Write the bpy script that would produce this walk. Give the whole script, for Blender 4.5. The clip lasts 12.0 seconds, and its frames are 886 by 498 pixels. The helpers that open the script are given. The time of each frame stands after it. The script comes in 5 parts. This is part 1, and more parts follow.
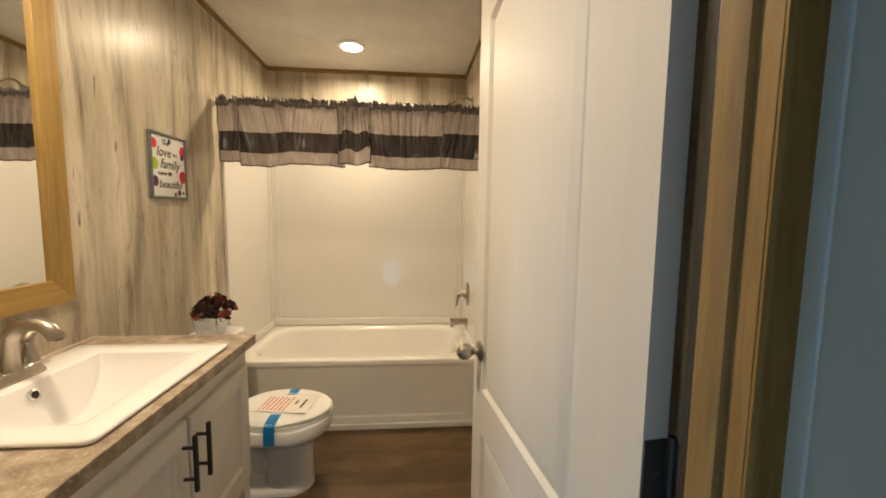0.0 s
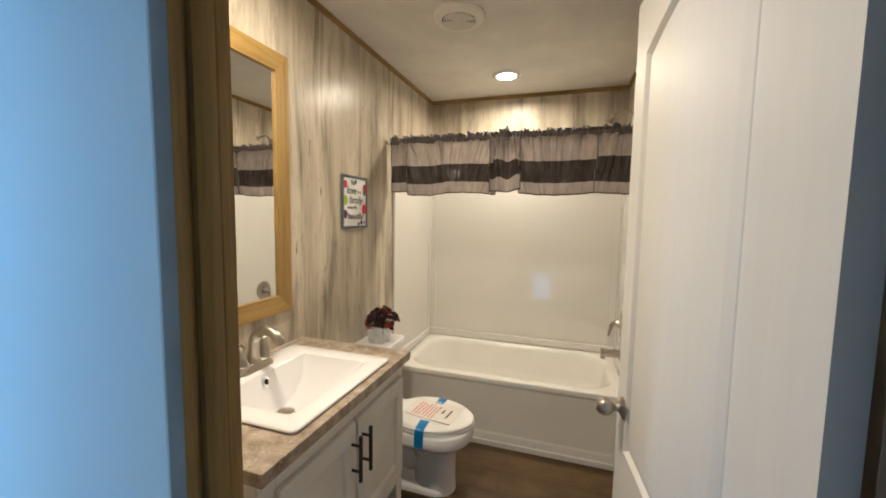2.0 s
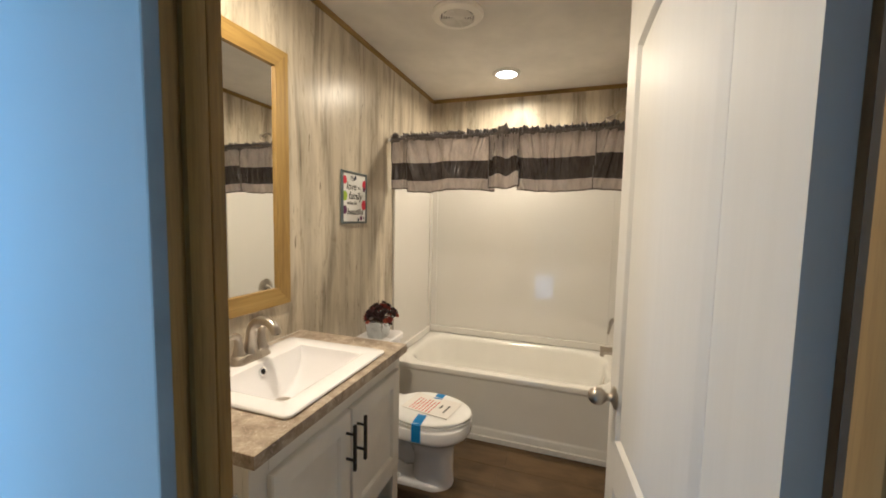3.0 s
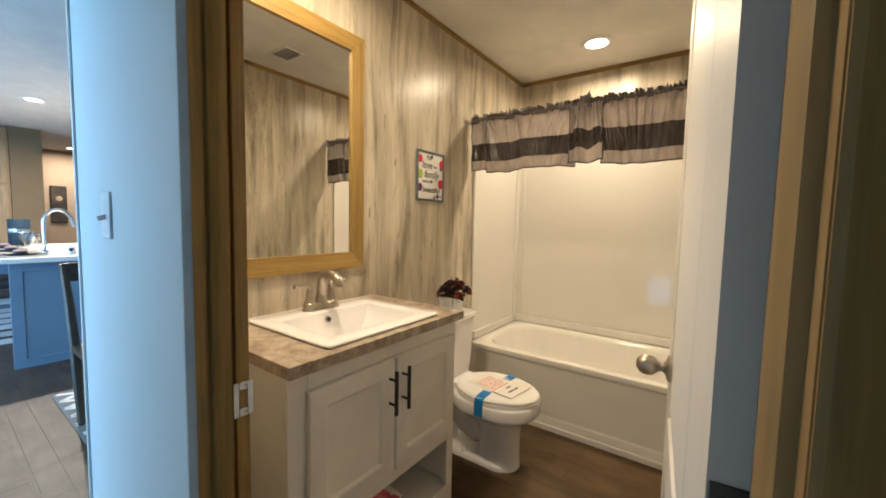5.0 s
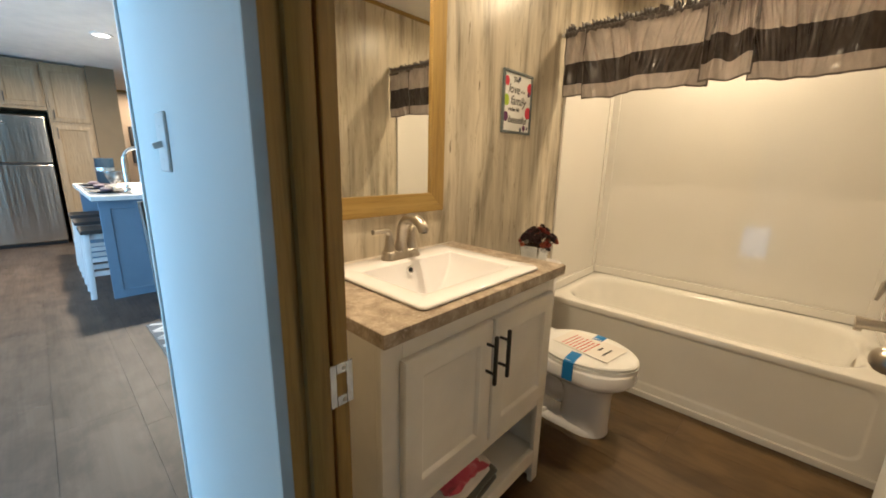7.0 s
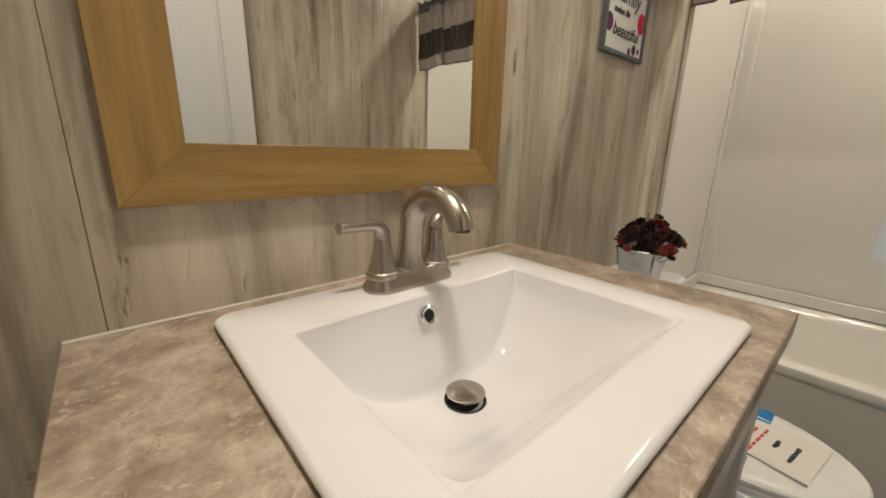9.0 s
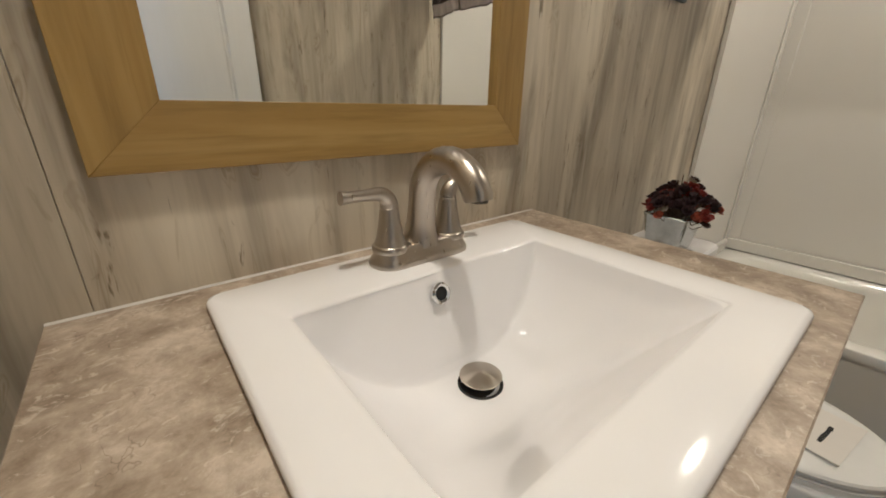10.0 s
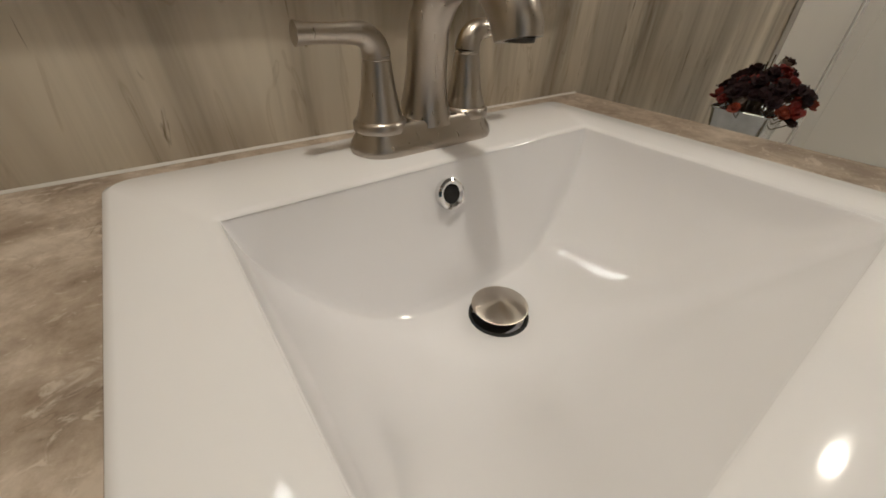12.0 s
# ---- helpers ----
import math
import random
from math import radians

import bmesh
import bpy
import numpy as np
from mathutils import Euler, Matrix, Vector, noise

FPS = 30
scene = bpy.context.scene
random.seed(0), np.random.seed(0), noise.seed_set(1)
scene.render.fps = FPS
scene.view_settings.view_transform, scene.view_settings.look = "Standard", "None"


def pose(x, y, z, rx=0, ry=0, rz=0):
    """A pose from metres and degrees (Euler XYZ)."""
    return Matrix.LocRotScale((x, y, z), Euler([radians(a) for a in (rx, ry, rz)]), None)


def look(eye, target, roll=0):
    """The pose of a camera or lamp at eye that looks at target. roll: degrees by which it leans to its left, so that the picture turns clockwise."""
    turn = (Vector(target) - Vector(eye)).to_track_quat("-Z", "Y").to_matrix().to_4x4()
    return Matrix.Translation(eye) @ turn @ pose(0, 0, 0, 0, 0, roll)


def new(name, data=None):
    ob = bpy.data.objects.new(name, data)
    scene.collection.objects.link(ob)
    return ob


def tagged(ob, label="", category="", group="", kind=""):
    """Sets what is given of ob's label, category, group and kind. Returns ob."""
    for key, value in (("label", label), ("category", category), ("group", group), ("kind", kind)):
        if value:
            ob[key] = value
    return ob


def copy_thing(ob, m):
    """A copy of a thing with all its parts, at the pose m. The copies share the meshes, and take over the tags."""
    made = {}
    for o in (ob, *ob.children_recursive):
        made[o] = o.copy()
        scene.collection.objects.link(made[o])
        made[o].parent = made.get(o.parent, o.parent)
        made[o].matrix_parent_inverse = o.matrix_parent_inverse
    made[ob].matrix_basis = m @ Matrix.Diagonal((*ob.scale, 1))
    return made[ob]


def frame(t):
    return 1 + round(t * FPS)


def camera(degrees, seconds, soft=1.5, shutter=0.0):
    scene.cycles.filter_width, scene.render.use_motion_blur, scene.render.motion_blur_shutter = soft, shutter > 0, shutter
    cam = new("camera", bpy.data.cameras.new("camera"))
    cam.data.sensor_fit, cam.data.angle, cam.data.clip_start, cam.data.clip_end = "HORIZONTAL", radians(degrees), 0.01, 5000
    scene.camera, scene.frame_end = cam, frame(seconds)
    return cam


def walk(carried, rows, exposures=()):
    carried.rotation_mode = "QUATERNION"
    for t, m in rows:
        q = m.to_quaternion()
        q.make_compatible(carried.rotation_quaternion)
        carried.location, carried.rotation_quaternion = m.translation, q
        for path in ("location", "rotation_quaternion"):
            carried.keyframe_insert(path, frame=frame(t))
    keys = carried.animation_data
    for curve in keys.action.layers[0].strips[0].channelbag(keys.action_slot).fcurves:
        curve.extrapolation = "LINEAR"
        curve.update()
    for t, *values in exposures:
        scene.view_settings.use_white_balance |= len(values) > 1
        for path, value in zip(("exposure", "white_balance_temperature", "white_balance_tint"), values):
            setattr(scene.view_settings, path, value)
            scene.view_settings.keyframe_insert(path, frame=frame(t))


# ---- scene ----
cam = camera(99.1, 12.0, soft=1.8)
PATH = [
    (0, (1.095, -0.577, 1.342), (1.262, 1.407, 1.157), 0.8),
    (0.5, (1.121, -0.574, 1.386), (0.929, 1.41, 1.21), 1.0),
    (1, (1.133, -0.583, 1.404), (0.671, 1.357, 1.232), 1.0),
    (1.5, (1.136, -0.595, 1.461), (0.545, 1.308, 1.287), 0.9),
    (2, (1.137, -0.608, 1.457), (0.513, 1.285, 1.29), 0.9),
    (2.5, (1.144, -0.619, 1.46), (0.514, 1.272, 1.299), 1.0),
    (3, (1.171, -0.612, 1.424), (0.526, 1.275, 1.267), 1.1),
    (5, (1.375, -0.524, 1.272), (0.212, 1.097, 1.128), 1.2),
    (5.5, (1.367, -0.537, 1.228), (0.125, 1.018, 1.029), 1.1),
    (6, (1.366, -0.53, 1.214), (0.065, 0.954, 0.889), 1.1),
    (6.5, (1.297, -0.503, 1.224), (-0.028, 0.936, 0.803), 1.3),
    (7, (1.1, -0.435, 1.244), (-0.232, 0.988, 0.797), 1.3),
    (9, (0.572, 0.067, 1.122), (-0.874, 1.351, 0.613), 1.3),
    (9.5, (0.54, 0.1, 1.115), (-0.906, 1.319, 0.467), 1.3),
    (10, (0.527, 0.108, 1.121), (-0.92, 1.294, 0.412), 0.8),
    (10.5, (0.487, 0.127, 1.103), (-0.931, 1.29, 0.305), 1.5),
    (11, (0.439, 0.175, 1.067), (-0.923, 1.283, 0.109), 1.7),
    (11.5, (0.421, 0.195, 1.043), (-0.9, 1.241, -0.035), 1.8),
    (12, (0.429, 0.192, 1.046), (-0.876, 1.193, -0.092), 2.0),
]
EXPOSURES = [(0, 0.0, 5600, 10), (1.0, 0.0, 4900, 10), (3.0, 0.0, 4950, 10), (5.0, 0.05, 5500, 10), (7.0, 0.05, 5750, 10), (8.9, -0.45, 4800, 10), (10.0, -0.54, 4650, 10), (11.0, -0.83, 4600, 10), (12, -0.93, 4630, 10)]
walk(cam, [(t, look(eye, target, roll)) for t, eye, target, roll in PATH], EXPOSURES)

# ---- world and large lights ----
world = bpy.data.worlds.new("sky")
scene.world = world
world.use_nodes = True
wn = world.node_tree
sky = wn.nodes.new("ShaderNodeTexSky")
sky.sky_type, sky.sun_disc = "NISHITA", False
sky.sun_elevation, sky.sun_rotation = radians(40), radians(60)
wn.links.new(sky.outputs[0], wn.nodes["Background"].inputs[0])
wn.nodes["Background"].inputs[1].default_value = 0.12

LAMP_WARM = (1.0, 0.722, 0.40)
DAY_BLUE = (0.32, 0.68, 1.0)


def disc_lamp(name, x, y, z, watts, size=0.13, color=LAMP_WARM, spread=166):
    data = bpy.data.lights.new(name, "AREA")
    data.shape, data.size, data.energy, data.color, data.spread = "DISK", size, watts, color, radians(spread)
    ob = new(name, data)
    ob.matrix_world = pose(x, y, z)
    return ob


def window_lamp(name, x, y, z, w, h, watts, turn, color=DAY_BLUE):
    data = bpy.data.lights.new(name, "AREA")
    data.shape, data.size, data.size_y, data.energy, data.color = "RECTANGLE", w, h, watts, color
    ob = new(name, data)
    ob.matrix_world = pose(x, y, z, 90, 0, turn)
    return ob


CEIL = 2.43
LAMPS = [(0.696, 2.050, 17.5), (0.45, 0.275, 18.5)]
# The last two kitchen lamps are unseen, added to fill the living area.
KITCHEN_LAMPS = [(-4.33, 0.23, 145.0), (-7.9, 1.12, 32.0), (-4.33, -2.2, 45.0), (-1.6, -2.2, 30.0)]
for lx, ly, watts in LAMPS:
    disc_lamp("bath_lamp", lx, ly, CEIL - 0.016, watts)
for lx, ly, watts in KITCHEN_LAMPS:
    disc_lamp("kitchen_lamp", lx, ly, CEIL - 0.016, watts, 0.13, (1.0, 0.80, 0.55), 172)
window_lamp("daylight_front", -1.9, -3.12, 1.25, 2.6, 1.9, 134.0, 0)
window_lamp("daylight_far", -5.2, -3.12, 1.45, 2.0, 1.3, 32.0, 0)
# Added lamp that makes the bright patch mirrored in the tub surround.
window_lamp("reflection_lamp", 0.73, -1.19, 0.285, 0.31, 0.42, 0.75, 0)

# ---- materials ----
def material(name):
    m = bpy.data.materials.new(name)
    m.use_nodes = True
    nt = m.node_tree
    return m, nt, nt.nodes["Principled BSDF"]


def put(nt, kind, **inputs):
    n = nt.nodes.new(kind)
    for key, value in inputs.items():
        n.inputs[key].default_value = value
    return n


def coords(nt, scale=(1, 1, 1), turn=(0, 0, 0)):
    geo = nt.nodes.new("ShaderNodeNewGeometry")
    mp = put(nt, "ShaderNodeMapping", Scale=scale, Rotation=turn)
    nt.links.new(geo.outputs["Position"], mp.inputs["Vector"])
    return mp.outputs[0]


def noise_tex(nt, vec, scale, detail=4.0, rough=0.55, distort=0.0):
    n = put(nt, "ShaderNodeTexNoise", Scale=scale, Detail=detail, Roughness=rough, Distortion=distort)
    nt.links.new(vec, n.inputs["Vector"])
    return n.outputs["Fac"]


def ramp(nt, fac, stops):
    r = nt.nodes.new("ShaderNodeValToRGB")
    el = r.color_ramp.elements
    while len(el) < len(stops):
        el.new(0.5)
    for e, (p, c) in zip(el, stops):
        e.position, e.color = p, (*c, 1)
    nt.links.new(fac, r.inputs[0])
    return r.outputs[0]


def mix(nt, fac, a, b, mode="MIX"):
    n = nt.nodes.new("ShaderNodeMix")
    n.data_type, n.blend_type = "RGBA", mode
    for sock, v in ((n.inputs[0], fac), (n.inputs[6], a), (n.inputs[7], b)):
        if isinstance(v, (int, float)):
            sock.default_value = v
        elif isinstance(v, tuple):
            sock.default_value = (*v, 1)
        else:
            nt.links.new(v, sock)
    return n.outputs[2]


def bump(nt, bsdf, height, strength=0.2, distance=0.002):
    b = put(nt, "ShaderNodeBump", Strength=strength, Distance=distance)
    nt.links.new(height, b.inputs["Height"])
    nt.links.new(b.outputs[0], bsdf.inputs["Normal"])


def plain(name, color, rough=0.5, metal=0.0, vary=0.06, scale=6.0, relief=0.05, coat=0.0, fine=120.0):
    """Paint, plastic or ceramic with slight unevenness at two scales."""
    m, nt, b = material(name)
    v = coords(nt)
    big, small = noise_tex(nt, v, scale, 3), noise_tex(nt, v, fine, 3)
    lo = tuple(max(0, c * (1 - vary)) for c in color)
    hi = tuple(min(1, c * (1 + vary)) for c in color)
    nt.links.new(ramp(nt, big, [(0.3, lo), (0.7, hi)]), b.inputs["Base Color"])
    rr = nt.nodes.new("ShaderNodeMapRange")
    rr.inputs[3].default_value, rr.inputs[4].default_value = max(0.02, rough * 0.85), min(1, rough * 1.15)
    nt.links.new(small, rr.inputs[0])
    nt.links.new(rr.outputs[0], b.inputs["Roughness"])
    b.inputs["Metallic"].default_value = metal
    b.inputs["Coat Weight"].default_value = coat
    b.inputs["Coat Roughness"].default_value = 0.05
    if relief:
        bump(nt, b, small, relief, 0.001)
    return m


def wood(name, dark, mid, light, axis="z", rough=0.45, knots=0.5, scale=1.0, relief=0.12, random_tone=0.0, line=0.55, cloudy=0.0):
    """Grain that runs along one axis, with knots and a slow change of tone."""
    m, nt, b = material(name)
    long, cross = 0.9 * scale, 14.0 * scale
    s = {"x": (long, cross, cross), "y": (cross, long, cross), "z": (cross, cross, long)}[axis]
    v = coords(nt, s)
    grain = noise_tex(nt, v, 1.6, 6, 0.62, 0.9)
    fine = noise_tex(nt, v, 9.0, 4, 0.6, 0.2)
    base = ramp(nt, grain, [(0.28, dark), (0.5, mid), (0.72, light)])
    lines = ramp(nt, fine, [(0.34, (0.62, 0.60, 0.58)), (0.55, (1, 1, 1))])
    col = mix(nt, line, base, lines, "MULTIPLY")
    if knots:
        k = tuple(q * 0.35 + 0.4 for q in s)
        kn = noise_tex(nt, coords(nt, k), 1.9, 2, 0.5, 1.5)
        spots = ramp(nt, kn, [(0.26, (0.30, 0.24, 0.18)), (0.33, (1, 1, 1))])
        col = mix(nt, knots, col, spots, "MULTIPLY")
    if cloudy:
        cl = noise_tex(nt, coords(nt, (1.6, 2.6, 1.6)), 2.6, 5, 0.6, 0.4)
        col = mix(nt, cloudy, col, ramp(nt, cl, [(0.38, (0.50, 0.48, 0.46)), (0.58, (1, 1, 1))]), "MULTIPLY")
    if random_tone:
        info = nt.nodes.new("ShaderNodeObjectInfo")
        tone = ramp(nt, info.outputs["Random"], [(0.0, (1 - random_tone,) * 3), (1.0, (1, 1, 1))])
        col = mix(nt, 1.0, col, tone, "MULTIPLY")
    nt.links.new(col, b.inputs["Base Color"])
    rr = nt.nodes.new("ShaderNodeMapRange")
    rr.inputs[3].default_value, rr.inputs[4].default_value = rough * 0.8, min(1, rough * 1.25)
    nt.links.new(fine, rr.inputs[0])
    nt.links.new(rr.outputs[0], b.inputs["Roughness"])
    bump(nt, b, fine, relief, 0.001)
    return m


def panel_vinyl(name):
    """Wall panels printed as weathered grey-beige boards: upright streaks, dark ticks, long knots and blotches."""
    m, nt, b = material(name)
    board = noise_tex(nt, coords(nt, (9.0, 9.0, 0.12)), 1.1, 2, 0.5, 0.0)
    broad = noise_tex(nt, coords(nt, (8.5, 8.5, 1.0)), 1.2, 5, 0.60, 0.6)
    streak = noise_tex(nt, coords(nt, (34, 34, 1.6)), 1.3, 6, 0.62, 0.5)
    tick = noise_tex(nt, coords(nt, (40, 40, 4.5)), 1.0, 4, 0.6, 1.4)
    swirl = noise_tex(nt, coords(nt, (13, 13, 3.4)), 1.0, 2, 0.5, 3.0)
    c1 = ramp(nt, broad, [(0.29, (0.225, 0.195, 0.145)), (0.39, (0.380, 0.335, 0.258)), (0.48, (0.545, 0.488, 0.382)), (0.60, (0.66, 0.60, 0.480))])
    c0 = ramp(nt, board, [(0.35, (0.70, 0.69, 0.68)), (0.60, (1, 1, 1))])
    c2 = ramp(nt, streak, [(0.28, (0.48, 0.46, 0.43)), (0.48, (1, 1, 1))])
    c3 = ramp(nt, tick, [(0.285, (0.22, 0.18, 0.13)), (0.335, (1, 1, 1))])
    c4 = ramp(nt, swirl, [(0.25, (0.34, 0.29, 0.23)), (0.28, (1, 1, 1)), (0.32, (0.62, 0.57, 0.50)), (0.345, (1, 1, 1)), (0.38, (0.80, 0.77, 0.72)), (0.40, (1, 1, 1))])
    col = mix(nt, 0.7, c1, c0, "MULTIPLY")
    col = mix(nt, 0.32, col, c2, "MULTIPLY")
    col = mix(nt, 0.85, col, c3, "MULTIPLY")
    col = mix(nt, 0.65, col, c4, "MULTIPLY")
    nt.links.new(col, b.inputs["Base Color"])
    b.inputs["Roughness"].default_value = 0.30
    b.inputs["Specular IOR Level"].default_value = 0.32
    bump(nt, b, streak, 0.06, 0.0008)
    return m


def laminate(name):
    """Mottled grey-beige stone print with soft clouds, sparse dark cracks and pale flecks."""
    m, nt, b = material(name)
    v = coords(nt)
    cloud = noise_tex(nt, v, 15.0, 7, 0.72, 0.25)
    small = noise_tex(nt, v, 38.0, 5, 0.7, 0.8)
    crack = noise_tex(nt, coords(nt, (1, 1, 1), (0, 0, 0.5)), 17.0, 3, 0.55, 1.2)
    where = noise_tex(nt, v, 24.0, 2)
    fleck = noise_tex(nt, coords(nt, (1.6, 1, 1), (0, 0, 0.7)), 46.0, 4, 0.65, 1.4)
    col = ramp(nt, cloud, [(0.36, (0.235, 0.182, 0.132)), (0.46, (0.335, 0.272, 0.205)), (0.54, (0.42, 0.350, 0.272)), (0.64, (0.55, 0.475, 0.385))])
    col = mix(nt, 0.45, col, ramp(nt, small, [(0.30, (0.55, 0.52, 0.49)), (0.55, (1, 1, 1)), (0.75, (1.0, 0.99, 0.97))]), "MULTIPLY")
    lines = ramp(nt, crack, [(0.490, (1, 1, 1)), (0.50, (0.5, 0.46, 0.42)), (0.510, (1, 1, 1))])
    col = mix(nt, ramp(nt, where, [(0.50, (0, 0, 0)), (0.62, (0.8, 0.8, 0.8))]), col, mix(nt, 1.0, col, lines, "MULTIPLY"))
    col = mix(nt, ramp(nt, fleck, [(0.58, (0, 0, 0)), (0.66, (0.5, 0.5, 0.5))]), col, (0.66, 0.59, 0.50))
    nt.links.new(col, b.inputs["Base Color"])
    b.inputs["Roughness"].default_value = 0.40
    bump(nt, b, small, 0.05, 0.0006)
    return m


def brushed(name, color, rough, axis="z", strength=0.06):
    m, nt, b = material(name)
    s = {"x": (3, 160, 160), "y": (160, 3, 160), "z": (160, 160, 3)}[axis]
    n = noise_tex(nt, coords(nt, s), 2.0, 3)
    b.inputs["Base Color"].default_value = (*color, 1)
    b.inputs["Metallic"].default_value = 1.0
    rr = nt.nodes.new("ShaderNodeMapRange")
    rr.inputs[3].default_value, rr.inputs[4].default_value = rough * 0.8, rough * 1.25
    nt.links.new(n, rr.inputs[0])
    nt.links.new(rr.outputs[0], b.inputs["Roughness"])
    bump(nt, b, n, strength, 0.0005)
    return m


def glow(name, color, strength):
    m, nt, b = material(name)
    b.inputs["Base Color"].default_value = (0.8, 0.8, 0.8, 1)
    b.inputs["Emission Color"].default_value = (*color, 1)
    b.inputs["Emission Strength"].default_value = strength
    return m


def cloth(name, color, rough=0.8, see=0.0, sheen=0.3, scale=700.0, thin=0.0, patchy=0.0):
    m, nt, b = material(name)
    v = coords(nt)
    w, big = noise_tex(nt, coords(nt, (1, 1, 0.25)), scale, 2), noise_tex(nt, v, 14.0, 3)
    lo, hi = tuple(c * 0.8 for c in color), tuple(min(1, c * 1.15) for c in color)
    col = mix(nt, 0.5, ramp(nt, big, [(0.3, lo), (0.7, hi)]), ramp(nt, w, [(0.3, lo), (0.7, hi)]))
    # Tone streaks; on the valance they put fold shading into the colour.
    if patchy:
        pt = noise_tex(nt, coords(nt, (26, 26, 9)), 1.0, 4, 0.6, 0.5)
        col = mix(nt, patchy, col, ramp(nt, pt, [(0.38, (0.50, 0.48, 0.48)), (0.52, (0.9, 0.9, 0.9)), (0.64, (1.25, 1.22, 1.2))]), "MULTIPLY")
    nt.links.new(col, b.inputs["Base Color"])
    b.inputs["Roughness"].default_value = rough
    b.inputs["Sheen Weight"].default_value = sheen
    b.inputs["Alpha"].default_value = 1.0 - see
    bump(nt, b, w, 0.2, 0.0006)
    if thin:
        tr = put(nt, "ShaderNodeBsdfTranslucent", Color=(*hi, 1))
        mx = nt.nodes.new("ShaderNodeMixShader")
        mx.inputs[0].default_value = thin
        nt.links.new(b.outputs[0], mx.inputs[1])
        nt.links.new(tr.outputs[0], mx.inputs[2])
        nt.links.new(mx.outputs[0], nt.nodes["Material Output"].inputs["Surface"])
    return m


M = {}
M["panel"] = panel_vinyl("panel_vinyl")
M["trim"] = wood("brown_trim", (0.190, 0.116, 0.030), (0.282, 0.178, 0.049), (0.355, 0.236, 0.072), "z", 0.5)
M["trim_x"] = wood("brown_trim_level", (0.190, 0.116, 0.030), (0.282, 0.178, 0.049), (0.355, 0.236, 0.072), "x", 0.5)
M["trim_y"] = wood("brown_trim_level_y", (0.190, 0.116, 0.030), (0.282, 0.178, 0.049), (0.355, 0.236, 0.072), "y", 0.5)
# Paler copy of the brown trim, lamplight put into the colour.
M["trim_lit"] = wood("brown_trim_lit", (0.235, 0.150, 0.055), (0.31, 0.205, 0.080), (0.375, 0.26, 0.11), "z", 0.5)
M["honey_z"] = wood("honey_wood_upright", (0.260, 0.160, 0.038), (0.345, 0.222, 0.058), (0.410, 0.278, 0.082), "z", 0.42, 0.8, 0.7)
M["honey_y"] = wood("honey_wood_level", (0.260, 0.160, 0.038), (0.345, 0.222, 0.058), (0.410, 0.278, 0.082), "y", 0.42, 0.8, 0.7)
M["white"] = plain("white_paint", (0.78, 0.76, 0.72), 0.42)
M["cabinet_white"] = plain("cabinet_white", (0.74, 0.72, 0.68), 0.40, relief=0.08)
M["door_white"] = wood("door_white", (0.70, 0.69, 0.67), (0.715, 0.705, 0.685), (0.73, 0.72, 0.70), "z", 0.48, 0.0, 1.4, 0.03, line=0.03)
M["ceiling"] = plain("ceiling_white", (0.70, 0.68, 0.65), 0.85, relief=0.35, fine=260.0)
M["hall_wall"] = plain("hall_wall_paint", (0.65, 0.71, 0.71), 0.6, vary=0.03, scale=2.0, relief=0.1)
M["edge_grey"] = plain("grey_edge_strip", (0.33, 0.315, 0.285), 0.6, vary=0.12, scale=9.0, relief=0.2)
M["porcelain"] = plain("porcelain", (0.82, 0.812, 0.83), 0.085, vary=0.015, relief=0.0, coat=0.0)
M["tub"] = plain("tub_acrylic", (0.80, 0.785, 0.74), 0.14, vary=0.02, relief=0.0, coat=0.3)
M["surround"] = plain("surround_acrylic", (0.74, 0.72, 0.68), 0.055, vary=0.03, scale=1.4, relief=0.004, fine=9.0, coat=0.7)
M["counter"] = laminate("counter_laminate")
M["nickel"] = brushed("brushed_nickel", (0.47, 0.43, 0.375), 0.29, "z", 0.006)
M["chrome"] = plain("chrome", (0.78, 0.78, 0.78), 0.06, 1.0, vary=0.02, relief=0.0)
M["steel"] = brushed("stainless_steel", (0.45, 0.405, 0.36), 0.22, "z", 0.01)
sm = M["steel"]
wob = noise_tex(sm.node_tree, coords(sm.node_tree, (0.2, 9.0, 0.15)), 1.0, 2)
stan = sm.node_tree.nodes.new("ShaderNodeTangent")
stan.direction_type, stan.axis = "RADIAL", "Z"
sm.node_tree.nodes["Principled BSDF"].inputs["Anisotropic"].default_value = 0.85
sm.node_tree.nodes["Principled BSDF"].inputs["Anisotropic Rotation"].default_value = 0.25
sm.node_tree.links.new(stan.outputs[0], sm.node_tree.nodes["Principled BSDF"].inputs["Tangent"])
bn = sm.node_tree.nodes["Bump"]
b2 = put(sm.node_tree, "ShaderNodeBump", Strength=0.5, Distance=0.01)
sm.node_tree.links.new(wob, b2.inputs["Height"])
sm.node_tree.links.new(b2.outputs[0], bn.inputs["Normal"])
M["black"] = plain("black_metal", (0.012, 0.012, 0.013), 0.45)
M["bronze"] = plain("dark_bronze", (0.085, 0.080, 0.075), 0.40, 0.5)
# Near-black for the shade inside the drain and overflow holes.
M["dark"] = plain("shaded_hollow", (0.006, 0.006, 0.006), 0.7)
M["mirror"] = plain("mirror_silver", (0.90, 0.91, 0.90), 0.012, 1.0, vary=0.0, relief=0.0)
M["bath_floor"] = wood("bath_plank", (0.072, 0.042, 0.016), (0.121, 0.073, 0.029), (0.170, 0.107, 0.046), "x", 0.38, 0.35, 0.45, 0.06, 0.18, 0.3, 0.7)
